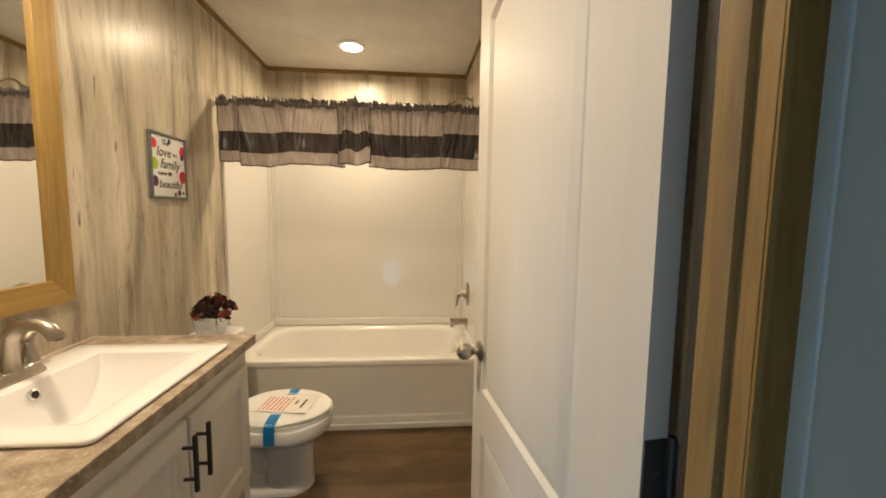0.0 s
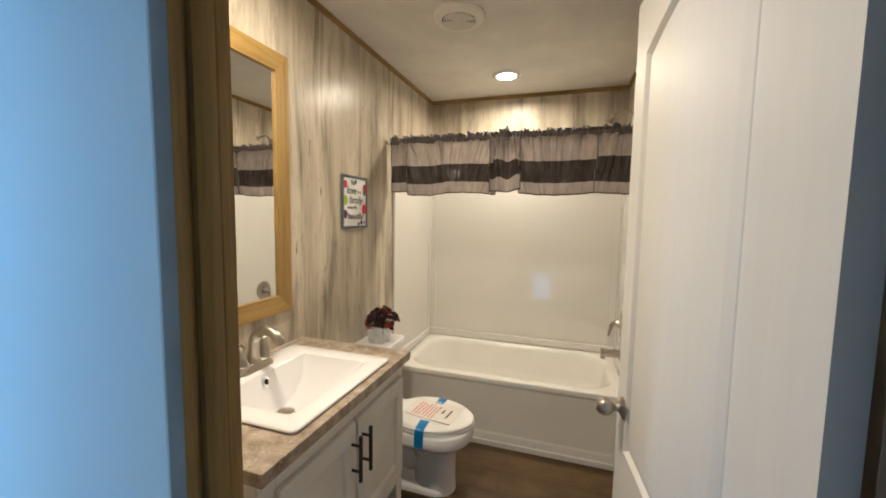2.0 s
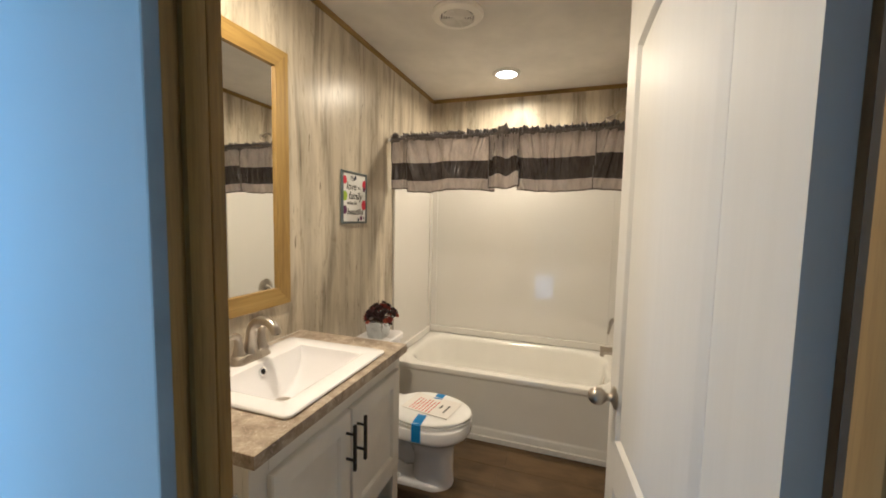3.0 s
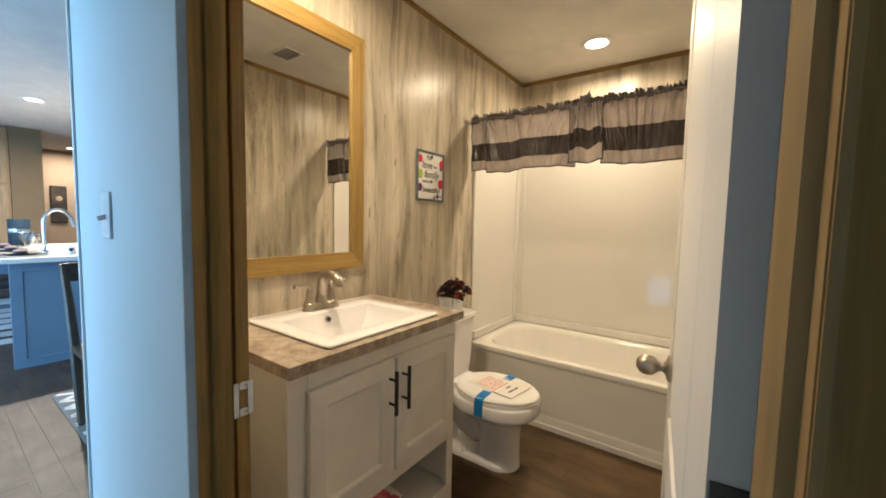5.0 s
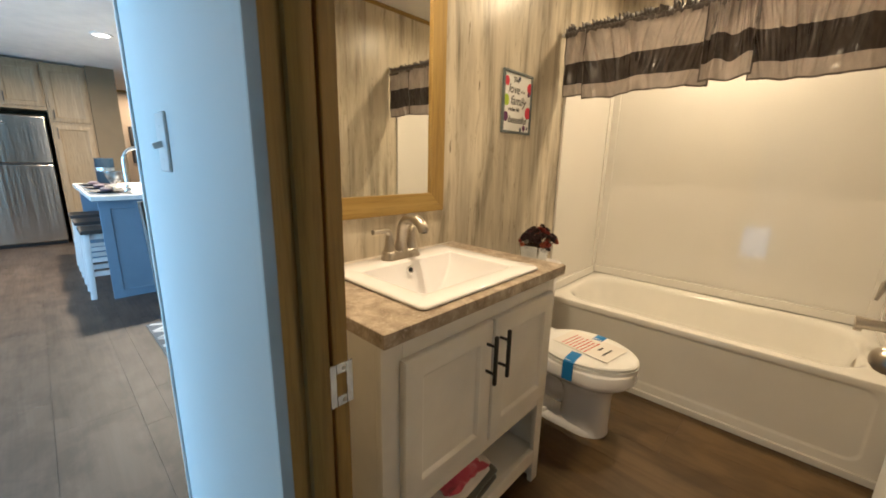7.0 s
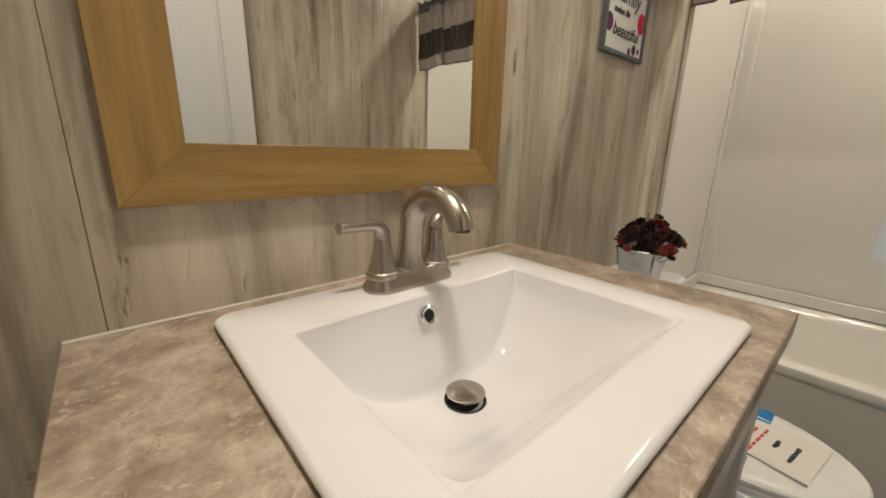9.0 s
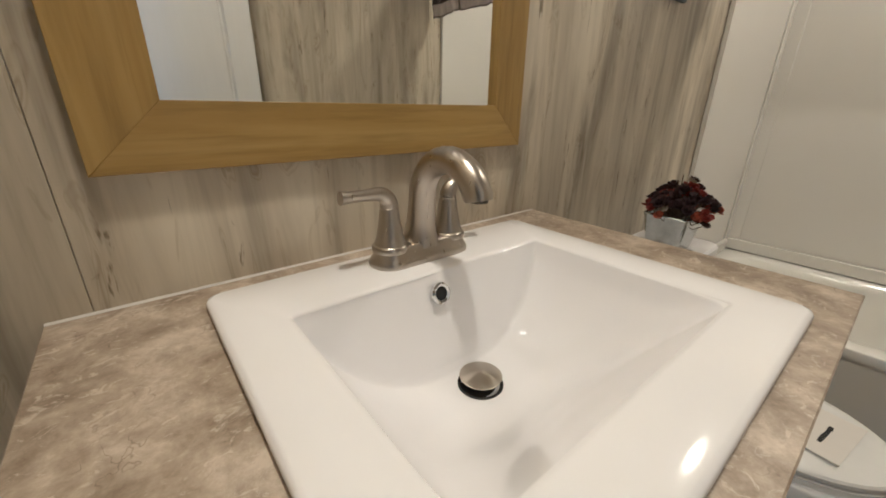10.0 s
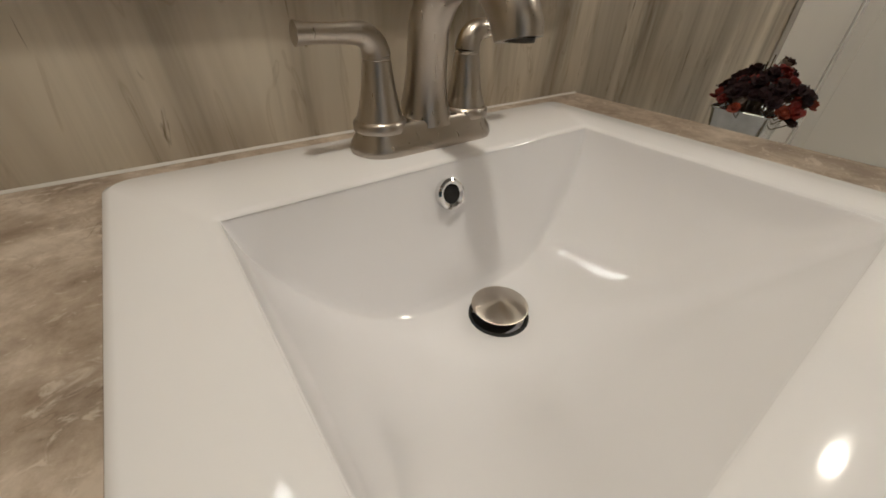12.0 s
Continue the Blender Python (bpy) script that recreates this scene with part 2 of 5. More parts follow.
M["hall_floor"] = wood("hall_plank", (0.056, 0.039, 0.027), (0.076, 0.053, 0.038), (0.104, 0.075, 0.055), "x", 0.50, 0.30, 0.5, 0.05, 0.12, 0.25, 1.0)
M["joint"] = plain("plank_joint", (0.075, 0.055, 0.04), 0.8)
M["joint_pale"] = plain("hall_plank_joint", (0.070, 0.052, 0.040), 0.8)
M["fabric_light"] = cloth("valance_light", (0.57, 0.52, 0.49), 0.24, 0.12, 0.0, thin=0.30, patchy=0.5)
M["fabric_dark"] = cloth("valance_dark", (0.085, 0.070, 0.068), 0.27, 0.12, 0.0, thin=0.28, patchy=0.9)
M["hem"] = cloth("valance_hem", (0.13, 0.112, 0.105), 0.45)
M["rod"] = plain("white_rod", (0.75, 0.74, 0.72), 0.35)
M["galvanised"] = plain("galvanised_tin", (0.52, 0.54, 0.54), 0.20, 1.0, vary=0.15, scale=25.0, relief=0.03)
M["petal_red"] = plain("dried_petal_red", (0.19, 0.022, 0.016), 0.75, vary=0.4, scale=90.0, relief=0.4)
M["petal_dark"] = plain("dried_petal_plum", (0.028, 0.009, 0.011), 0.75, vary=0.5, scale=90.0, relief=0.4)
M["petal_rust"] = plain("dried_petal_rust", (0.30, 0.065, 0.03), 0.75, vary=0.4, scale=90.0, relief=0.4)
M["stem"] = plain("dried_stem", (0.07, 0.045, 0.025), 0.8, vary=0.4, scale=60.0)
M["leaf_pale"] = plain("pale_filler", (0.34, 0.30, 0.25), 0.8, vary=0.3, scale=60.0)
# Grey picked for the shade behind the ceiling vent slats.
M["vent_back"] = plain("vent_shade_grey", (0.22, 0.21, 0.20), 0.7)
M["paper"] = plain("paper", (0.78, 0.75, 0.71), 0.85, vary=0.04)
M["ink_red"] = plain("red_ink", (0.55, 0.07, 0.06), 0.8)
M["ink_black"] = plain("black_ink", (0.02, 0.02, 0.022), 0.8)
M["tape"] = plain("blue_tape", (0.012, 0.19, 0.52), 0.6, relief=0.2)
M["towel_grey"] = cloth("grey_towel", (0.085, 0.085, 0.075), 0.95, 0, 0.6, 900.0)
M["towel_white"] = cloth("white_towel", (0.74, 0.70, 0.66), 0.95, 0, 0.5, 900.0)
M["towel_pink"] = cloth("pink_cloth", (0.62, 0.09, 0.15), 0.95, 0, 0.6, 900.0)
M["mat_pile"] = cloth("bath_mat_pile", (0.36, 0.27, 0.175), 0.95, 0, 0.3, 420.0, patchy=0.5)
M["plate_white"] = plain("white_plastic", (0.80, 0.80, 0.79), 0.35)
M["island_blue"] = plain("island_blue_paint", (0.145, 0.225, 0.325), 0.5, vary=0.05)
M["quartz"] = plain("white_quartz", (0.74, 0.74, 0.73), 0.25, vary=0.05, scale=10.0)
M["oak"] = wood("pale_oak_cabinet", (0.215, 0.148, 0.082), (0.255, 0.180, 0.101), (0.295, 0.213, 0.123), "z", 0.5, 0.4, 0.8)
M["taupe"] = plain("taupe_wall", (0.150, 0.108, 0.060), 0.75, vary=0.05)
M["tan_wall"] = plain("tan_wall", (0.42, 0.315, 0.225), 0.75, vary=0.05)
M["rug_dark"] = cloth("rug_charcoal", (0.085, 0.082, 0.078), 0.95, 0, 0.3, 500.0)
M["rug_pale"] = cloth("rug_ivory", (0.66, 0.64, 0.60), 0.95, 0, 0.3, 500.0)
M["chair_wood"] = wood("dark_chair_wood", (0.028, 0.020, 0.014), (0.050, 0.036, 0.024), (0.078, 0.056, 0.038), "z", 0.4, 0.3)
M["stool_white"] = plain("stool_white", (0.68, 0.70, 0.71), 0.45)
M["seat_dark"] = plain("dark_stool_seat", (0.035, 0.028, 0.024), 0.5, vary=0.3)
M["plum"] = cloth("plum_napkin", (0.045, 0.025, 0.040), 0.9)
M["navy"] = plain("navy_tin", (0.012, 0.026, 0.045), 0.65)
M["navy"].node_tree.nodes["Principled BSDF"].inputs["Specular IOR Level"].default_value = 0.12
M["poster"] = plain("dark_print", (0.045, 0.035, 0.028), 0.6, vary=0.5, scale=6.0)
M["lamp_glow"] = glow("lamp_diffuser", (1.0, 0.86, 0.66), 14.0)
M["kitchen_glow"] = glow("kitchen_diffuser", (1.0, 0.88, 0.72), 9.0)
glass, gnt, gb = material("clear_glass")
gb.inputs["Transmission Weight"].default_value, gb.inputs["Roughness"].default_value = 1.0, 0.02
gb.inputs["IOR"].default_value = 1.45
M["glass"] = glass


# ---- mesh building ----
def cuboid(x0, x1, y0, y1, z0, z1, bevel=0.0, seg=2, bm=None):
    b = bmesh.new()
    bmesh.ops.create_cube(b, size=1.0)
    bmesh.ops.transform(b, matrix=Matrix.Translation(((x0 + x1) / 2, (y0 + y1) / 2, (z0 + z1) / 2)) @ Matrix.Diagonal((abs(x1 - x0), abs(y1 - y0), abs(z1 - z0), 1)), verts=b.verts)
    if bevel:
        bmesh.ops.bevel(b, geom=b.edges[:], offset=bevel, segments=seg, affect="EDGES", profile=0.6)
        for f in b.faces:
            if max(abs(c) for c in f.normal) > 0.9999:
                for e in f.edges:
                    e.smooth = False
    return merge(bm, b)


def merge(bm, b):
    """Adds b to bm, or gives b back where there is no bm yet."""
    if bm is None:
        return b
    me = bpy.data.meshes.new("tmp")
    b.to_mesh(me)
    b.free()
    bm.from_mesh(me)
    bpy.data.meshes.remove(me)
    return bm


def loft(rings, cap0=True, cap1=True, bm=None, closed=True):
    b = bm or bmesh.new()
    vs = [[b.verts.new(p) for p in ring] for ring in rings]
    n = len(rings[0])
    for r0, r1 in zip(vs, vs[1:]):
        for i in range(n if closed else n - 1):
            j = (i + 1) % n
            b.faces.new((r0[i], r0[j], r1[j], r1[i]))
    if cap0:
        b.faces.new(list(reversed(vs[0])))
    if cap1:
        b.faces.new(vs[-1])
    bmesh.ops.recalc_face_normals(b, faces=b.faces[:])
    return b


def lathe(x, y, profile, seg=28, bm=None):
    rings = [[(x + r * math.cos(2 * math.pi * i / seg), y + r * math.sin(2 * math.pi * i / seg), z) for i in range(seg)] for r, z in profile]
    return loft(rings, bm=bm)


def moved(bm, m):
    bmesh.ops.transform(bm, matrix=m, verts=bm.verts)
    return bm


def tube(points, radii, seg=14, flat=1.0, bm=None):
    """A round bar along points, with a radius at each; flat squeezes it across."""
    pts = [Vector(p) for p in points]
    if isinstance(radii, (int, float)):
        radii = [radii] * len(pts)
    rings, side = [], None
    for i, p in enumerate(pts):
        d = (pts[min(i + 1, len(pts) - 1)] - pts[max(i - 1, 0)]).normalized()
        if side is None:
            side = d.orthogonal().normalized()
        side = (side - d * side.dot(d)).normalized()
        up = d.cross(side)
        rings.append([p + side * (radii[i] * math.cos(2 * math.pi * k / seg)) + up * (radii[i] * flat * math.sin(2 * math.pi * k / seg)) for k in range(seg)])
    return loft(rings, bm=bm)


def rounded(cx, cy, hx, hy, r, z, n=8):
    """A rounded rectangle as a ring of points."""
    r = min(r, hx - 1e-4, hy - 1e-4)
    out = []
    for qx, qy, a0 in ((1, 1, 0), (-1, 1, 90), (-1, -1, 180), (1, -1, 270)):
        for k in range(n + 1):
            a = radians(a0 + 90 * k / n)
            out.append((cx + qx * (hx - r) + r * math.cos(a), cy + qy * (hy - r) + r * math.sin(a), z))
    return out


def oval(cx, cy, hx, hy, z, n=36, egg=0.0):
    out = []
    for k in range(n):
        a = 2 * math.pi * k / n
        out.append((cx + hx * math.cos(a), cy + hy * math.sin(a) * (1 - egg * math.cos(a)), z))
    return out


def prism(poly, axis, a, b0, bm=None):
    """A flat outline pulled from a to b0 along an axis; the outline gives the other two coordinates in order."""
    def p3(u, v, w):
        return {"x": (w, u, v), "y": (u, w, v), "z": (u, v, w)}[axis]
    return loft([[p3(u, v, a) for u, v in poly], [p3(u, v, b0) for u, v in poly]], bm=bm)


def mesh_of(bm, mat, smooth):
    me = bpy.data.meshes.new("mesh")
    if smooth:
        for f in bm.faces:
            f.smooth = True
        for e in bm.edges:
            if len(e.link_faces) == 2 and e.calc_face_angle(0) > radians(smooth):
                e.smooth = False
    bm.to_mesh(me)
    bm.free()
    for m in mat if isinstance(mat, (list, tuple)) else [mat]:
        me.materials.append(m)
    return me


def part(name, bm, mat, parent, label="", smooth=40):
    ob = new(name, mesh_of(bm, mat, smooth))
    ob.parent = parent
    base = parent
    while base.parent:
        base = base.parent
    if base is parent and base.type == "EMPTY":
        ob.matrix_parent_inverse = base.matrix_basis.inverted()
    return tagged(ob, label)


def thing(name, label, category, at=(0, 0, 0), group=""):
    ob = new(name)
    ob.empty_display_size = 0.05
    ob.matrix_basis = Matrix.Translation(at)
    return tagged(ob, label, category, group)


def single(name, bm, mat, label, category, group="", smooth=40, kind=""):
    return tagged(new(name, mesh_of(bm, mat, smooth)), label, category, group, kind)


def structure(name, bm, mat, label="", smooth=30):
    return tagged(new(name, mesh_of(bm, mat, smooth)), label, "", "", "structure")


# ---- bathroom shell ----
FRONT_OUT, FRONT_IN = -0.25, -0.15
BACK = 2.485
WIDE = 1.52
JAMB_L, JAMB_R, HEAD = 0.656, 1.422, 2.05


def panels(wall, axis, at, lo, hi, z0, z1, seams, face):
    """Sheets of printed vinyl on a wall, with a narrow groove at each seam. face: +1 or -1, the way the sheet faces."""
    edges = [lo] + [s for s in seams if lo < s < hi] + [hi]
    for a, b in zip(edges, edges[1:]):
        a2, b2 = a + (0.0003 if a != lo else 0), b - (0.0003 if b != hi else 0)
        t0, t1 = sorted((at, at - face * 0.006))
        bm = cuboid(t0, t1, a2, b2, z0, z1, 0.0007, 1) if axis == "x" else cuboid(a2, b2, t0, t1, z0, z1, 0.0007, 1)
        part("panel", bm, M["panel"], wall)


wall_west = structure("wall_west", cuboid(-0.115, -0.006, FRONT_OUT, 2.6, 0, CEIL), M["hall_wall"], "partition wall panelled in grey-beige wood print")
panels(wall_west, "x", 0.0, FRONT_IN, BACK, 0, CEIL, [0.041, 1.261], 1)
wall_north = structure("wall_north", cuboid(-0.006, WIDE + 0.006, BACK + 0.006, 2.6, 0, CEIL), M["hall_wall"], "end wall above the tub with wood-print panels")
panels(wall_north, "y", BACK, 0, WIDE, 0, CEIL, [0.04, 0.62, 1.23], -1)
wall_east = structure("wall_east", cuboid(WIDE + 0.006, WIDE + 0.11, FRONT_OUT, 2.6, 0, CEIL), M["hall_wall"], "side wall panelled in grey-beige wood print")
panels(wall_east, "x", WIDE, FRONT_IN, BACK, 0, CEIL, [0.041, 1.261], -1)
bm = cuboid(-0.006, JAMB_L - 0.02, FRONT_OUT, FRONT_IN - 0.006, 0, CEIL)
cuboid(JAMB_R + 0.02, WIDE + 0.006, FRONT_OUT, FRONT_IN - 0.006, 0, CEIL, bm=bm)
cuboid(JAMB_L - 0.02, JAMB_R + 0.02, FRONT_OUT, FRONT_IN - 0.006, HEAD + 0.02, CEIL, bm=bm)
cuboid(WIDE + 0.11, 3.2, FRONT_OUT, FRONT_IN, 0, CEIL, bm=bm)
wall_south = structure("wall_south", bm, M["hall_wall"], "pale painted wall round the bathroom doorway")
panels(wall_south, "y", FRONT_IN, 0, JAMB_L - 0.02, 0, CEIL, [], 1)
panels(wall_south, "y", FRONT_IN, JAMB_R + 0.02, WIDE, 0, CEIL, [], 1)
panels(wall_south, "y", FRONT_IN, JAMB_L - 0.02, JAMB_R + 0.02, HEAD + 0.02, CEIL, [], 1)
corner = structure("trim_1", cuboid(-0.122, -0.108, FRONT_OUT - 0.006, FRONT_OUT + 0.02, 0.0, CEIL, 0.003, 2), M["plate_white"], "white corner bead on the wall's outer edge")

# door lining: jambs, stops, head and casing
LIN0, LIN1 = FRONT_OUT - 0.002, -0.160
STOP = 0.0165


def jamb_board(face, way):
    """A jamb as one upright board with a narrow groove behind its stop; way: +1 when the opening lies on its +x side."""
    pts = [(0, LIN0), (0, -0.2), (-0.009, -0.2), (-0.009, -0.184), (-0.001, -0.184), (0, -0.182), (0, LIN1), (-0.02, LIN1), (-0.02, LIN0)]
    return prism([(face + way * u, v) for u, v in pts], "z", 0, HEAD + 0.02)


def stop_bar(face, way):
    """A door stop with an eased front corner."""
    pts = [(-0.0005, -0.228), (0.009, -0.2275), (0.0135, -0.220), (STOP, -0.207), (STOP, -0.1995), (-0.0005, -0.1995)]
    return prism([(face + way * u, v) for u, v in pts], "z", 0, HEAD - 0.001)


lining = structure("door_frame", jamb_board(JAMB_L, 1), M["trim"], "brown wood-print door lining with stops", 20)
# Hinge-side jamb and stop carry the lamplight in their paler wood tone.
part("jamb", jamb_board(JAMB_R, -1), M["trim_lit"], lining, smooth=20)
part("head", cuboid(JAMB_L, JAMB_R, LIN0, LIN1, HEAD, HEAD + 0.02, 0.002, 1), M["trim_x"], lining)
part("stop", stop_bar(JAMB_L, 1), M["trim"], lining, smooth=20)
part("stop", stop_bar(JAMB_R, -1), M["trim_lit"], lining, smooth=20)
part("stop_strip", cuboid(JAMB_R - STOP + 0.0005, JAMB_R + 0.0005, -0.1993, -0.1855, 0, HEAD - 0.001, 0.002, 2), M["bronze"], lining, "dark strip behind the stop")
part("stop", cuboid(JAMB_L + STOP, JAMB_R - STOP, -0.228, -0.1995, HEAD - STOP, HEAD + 0.0005, 0.003, 2), M["trim_x"], lining)

# painted edge batten with a sloped return on the latch side, brown casings on the hinge side and over the head
batten = [(JAMB_L - 0.060, FRONT_OUT), (JAMB_L - 0.056, FRONT_OUT - 0.008), (JAMB_L - 0.024, FRONT_OUT - 0.0105), (JAMB_L - 0.021, FRONT_OUT - 0.0095), (JAMB_L - 0.021, FRONT_OUT)]
part("casing", prism(batten, "z", 0, HEAD + 0.05), M["hall_wall"], lining, "pale painted batten beside the jamb", smooth=15)
edge = [(JAMB_L - 0.0209, FRONT_OUT), (JAMB_L - 0.0209, FRONT_OUT - 0.0100), (JAMB_L - 0.019, FRONT_OUT - 0.0098), (JAMB_L - 0.003, FRONT_OUT - 0.0035), (JAMB_L - 0.001, LIN0 - 0.0005), (JAMB_L - 0.001, FRONT_OUT)]
part("casing_edge", prism(edge, "z", 0, HEAD + 0.05), M["edge_grey"], lining, "unpainted grey edge strip", smooth=15)
cas = [(JAMB_R + 0.001, FRONT_OUT), (JAMB_R + 0.001, FRONT_OUT - 0.0055), (JAMB_R + 0.006, FRONT_OUT - 0.008), (JAMB_R + 0.030, FRONT_OUT - 0.0105), (JAMB_R + 0.036, FRONT_OUT - 0.009), (JAMB_R + 0.037, FRONT_OUT)]
part("casing", prism(cas, "z", 0, HEAD + 0.05), M["trim"], lining, smooth=20)
part("casing", cuboid(JAMB_L - 0.060, JAMB_R + 0.037, FRONT_OUT - 0.0108, FRONT_OUT, HEAD + 0.0505, HEAD + 0.09, 0.003, 1), M["trim_x"], lining)
structure("trim_7", cuboid(1.487, 1.491, FRONT_OUT - 0.004, FRONT_OUT + 0.001, 0.0, CEIL, 0.0015, 1), M["hall_wall"], "painted seam strip on the hall wall")

# crown strips
CROWN = 0.030
structure("trim_2", cuboid(0, 0.012, FRONT_IN, BACK, CEIL - CROWN, CEIL, 0.002, 1), M["trim_y"], "brown strip where wall meets ceiling")
structure("trim_3", cuboid(0.012, WIDE - 0.012, BACK - 0.012, BACK, CEIL - CROWN, CEIL, 0.002, 1), M["trim_x"], "brown strip where wall meets ceiling")
structure("trim_4", cuboid(WIDE - 0.012, WIDE, FRONT_IN, BACK, CEIL - CROWN, CEIL, 0.002, 1), M["trim_y"], "brown strip where wall meets ceiling")
structure("trim_5", cuboid(0.012, WIDE - 0.012, FRONT_IN, FRONT_IN + 0.012, CEIL - CROWN, CEIL, 0.002, 1), M["trim_x"], "brown strip where wall meets ceiling")
structure("ceiling", cuboid(-0.115, WIDE + 0.11, FRONT_OUT, 2.6, CEIL, CEIL + 0.1), M["ceiling"], "white bathroom ceiling")


def downlight(x, y, group, glow_mat):
    lamp = thing("recessed_light", "round white recessed ceiling light, switched on", "ceiling light", (x, y, CEIL), group)
    part("trim_ring", lathe(x, y, [(0.094, CEIL), (0.096, CEIL - 0.004), (0.088, CEIL - 0.010), (0.068, CEIL - 0.012), (0.066, CEIL - 0.004), (0.066, CEIL)], 40), M["white"], lamp)
    part("diffuser", lathe(x, y, [(0.0655, CEIL - 0.001), (0.0655, CEIL - 0.010), (0.03, CEIL - 0.012)], 40), glow_mat, lamp, "glowing frosted diffuser")


for lx, ly, _ in LAMPS:
    downlight(lx, ly, "bathroom ceiling lights", M["lamp_glow"])

# extractor fan: shallow round cover with concentric rings
fx, fy = 0.594, 1.226
fan = thing("extractor_fan", "round white ceiling extractor fan cover with ringed grille", "extractor fan", (fx, fy, CEIL))
part("cover", lathe(fx, fy, [(0.125, CEIL), (0.128, CEIL - 0.012), (0.120, CEIL - 0.022), (0.085, CEIL - 0.028), (0.082, CEIL - 0.020), (0.0, CEIL - 0.020)], 48), M["white"], fan)
for r in (0.074, 0.062, 0.050, 0.038, 0.026, 0.014):
    ring = lathe(fx, fy, [(r, CEIL - 0.0195), (r, CEIL - 0.030), (r - 0.005, CEIL - 0.030), (r - 0.005, CEIL - 0.0195)], 36)
    part("grille_ring", ring, M["white"], fan)
# Dark disc whose colour stands for shade inside the fan.
part("grille_back", lathe(fx, fy, [(0.080, CEIL - 0.0205), (0.080, CEIL - 0.0215), (0.001, CEIL - 0.0215)], 36), M["bronze"], fan, "dark disc painting the shade behind the grille")
for k in range(4):
    a = k * math.pi / 4
    rib = cuboid(-0.08, 0.08, -0.003, 0.003, CEIL - 0.0285, CEIL - 0.022)
    part("grille_rib", moved(rib, Matrix.Translation((fx, fy, 0)) @ Matrix.Rotation(a, 4, "Z")), M["white"], fan)

# ceiling vent near the doorway, seen in the mirror
vx, vy = 1.16, 1.053
vent = thing("ceiling_vent", "rectangular white metal ceiling vent with slats", "vent", (vx, vy, CEIL))
for a in ((vx - 0.11, vx + 0.11, vy - 0.08, vy - 0.062), (vx - 0.11, vx + 0.11, vy + 0.062, vy + 0.08), (vx - 0.11, vx - 0.092, vy - 0.062, vy + 0.062), (vx + 0.092, vx + 0.11, vy - 0.062, vy + 0.062)):
    part("frame", cuboid(*a, CEIL - 0.008, CEIL, 0.002, 1), M["white"], vent)
# Closed sheet; its grey paints the dim hollow of the duct.
part("backing", cuboid(vx - 0.092, vx + 0.092, vy - 0.062, vy + 0.062, CEIL - 0.002, CEIL - 0.001), M["vent_back"], vent)
for k in range(7):
    sy = vy - 0.052 + k * 0.0173
    part("slat", moved(cuboid(-0.092, 0.092, -0.008, 0.008, -0.001, 0.001), Matrix.Translation((vx, sy, CEIL - 0.007)) @ Matrix.Rotation(0.6, 4, "X")), M["white"], vent)

# ---- door, opened inward ----
def panelled_face(x, w, h, panels_yz, depth, side):
    """A door face in the plane x with sunk mouldings round raised fields. side: +1 or -1, the way it faces."""
    b = bmesh.new()

    def ring(pts, xx):
        return [b.verts.new((xx, u, v)) for u, v in pts]

    def loop(vs):
        return [b.edges.new((vs[i], vs[(i + 1) % len(vs)])) for i in range(len(vs))]

    def shrink(pts, d):
        lo = [min(p[i] for p in pts) for i in (0, 1)]
        hi = [max(p[i] for p in pts) for i in (0, 1)]
        f = [1 - 2 * d / (hi[i] - lo[i]) for i in (0, 1)]
        mid = [(lo[i] + hi[i]) / 2 for i in (0, 1)]
        return [(mid[0] + (p[0] - mid[0]) * f[0], mid[1] + (p[1] - mid[1]) * f[1]) for p in pts]

    edges = loop(ring([(0, 0), (w, 0), (w, h), (0, h)], x))
    for pts in panels_yz:
        r0 = ring(pts, x)
        edges += loop(r0)
        prev = r0
        for d, sink in ((0.003, 0.25), (0.008, 0.95), (0.014, 1.0), (0.020, 0.55), (0.042, 0.12), (0.046, 0.1)):
            nxt = ring(shrink(pts, d), x - side * depth * sink)
            for i in range(len(pts)):
                j = (i + 1) % len(pts)
                b.faces.new((prev[i], prev[j], nxt[j], nxt[i]))
            prev = nxt
        b.faces.new(prev)
    bmesh.ops.triangle_fill(b, use_beauty=True, use_dissolve=False, edges=edges)
    bmesh.ops.recalc_face_normals(b, faces=b.faces[:])
    return b


DOOR_W, DOOR_H = 0.757, 2.03
HINGE = Matrix.Translation((1.416, -0.153, 0.012)) @ Matrix.Rotation(radians(6.2), 4, "Z")
PL, PR = 0.165, 0.668
arch = [(PL, 0.80), (PR, 0.80), (PR, 1.872)]
for k in range(1, 10):
    u = k / 10
    arch.append((PR - (PR - PL) * u, 1.872 + 0.050 * math.sin(math.pi * u)))
arch.append((PL, 1.872))
low = [(PL, 0.20), (PR, 0.20), (PR, 0.665), (PL, 0.665)]
door = thing("interior_door", "white moulded two-panel interior door standing open inward", "door", (1.416, -0.153, 0.012))
b = panelled_face(-0.035, DOOR_W, DOOR_H, [arch, low], 0.013, -1)
b = merge(b, panelled_face(0.0, DOOR_W, DOOR_H, [arch, low], 0.013, 1))
for quad in (((0, 0), (DOOR_W, 0)), ((DOOR_W, 0), (DOOR_W, DOOR_H)), ((DOOR_W, DOOR_H), (0, DOOR_H)), ((0, DOOR_H), (0, 0))):
    (y0, z0), (y1, z1) = quad
    b.faces.new([b.verts.new(p) for p in ((-0.035, y0, z0), (-0.035, y1, z1), (0, y1, z1), (0, y0, z0))])
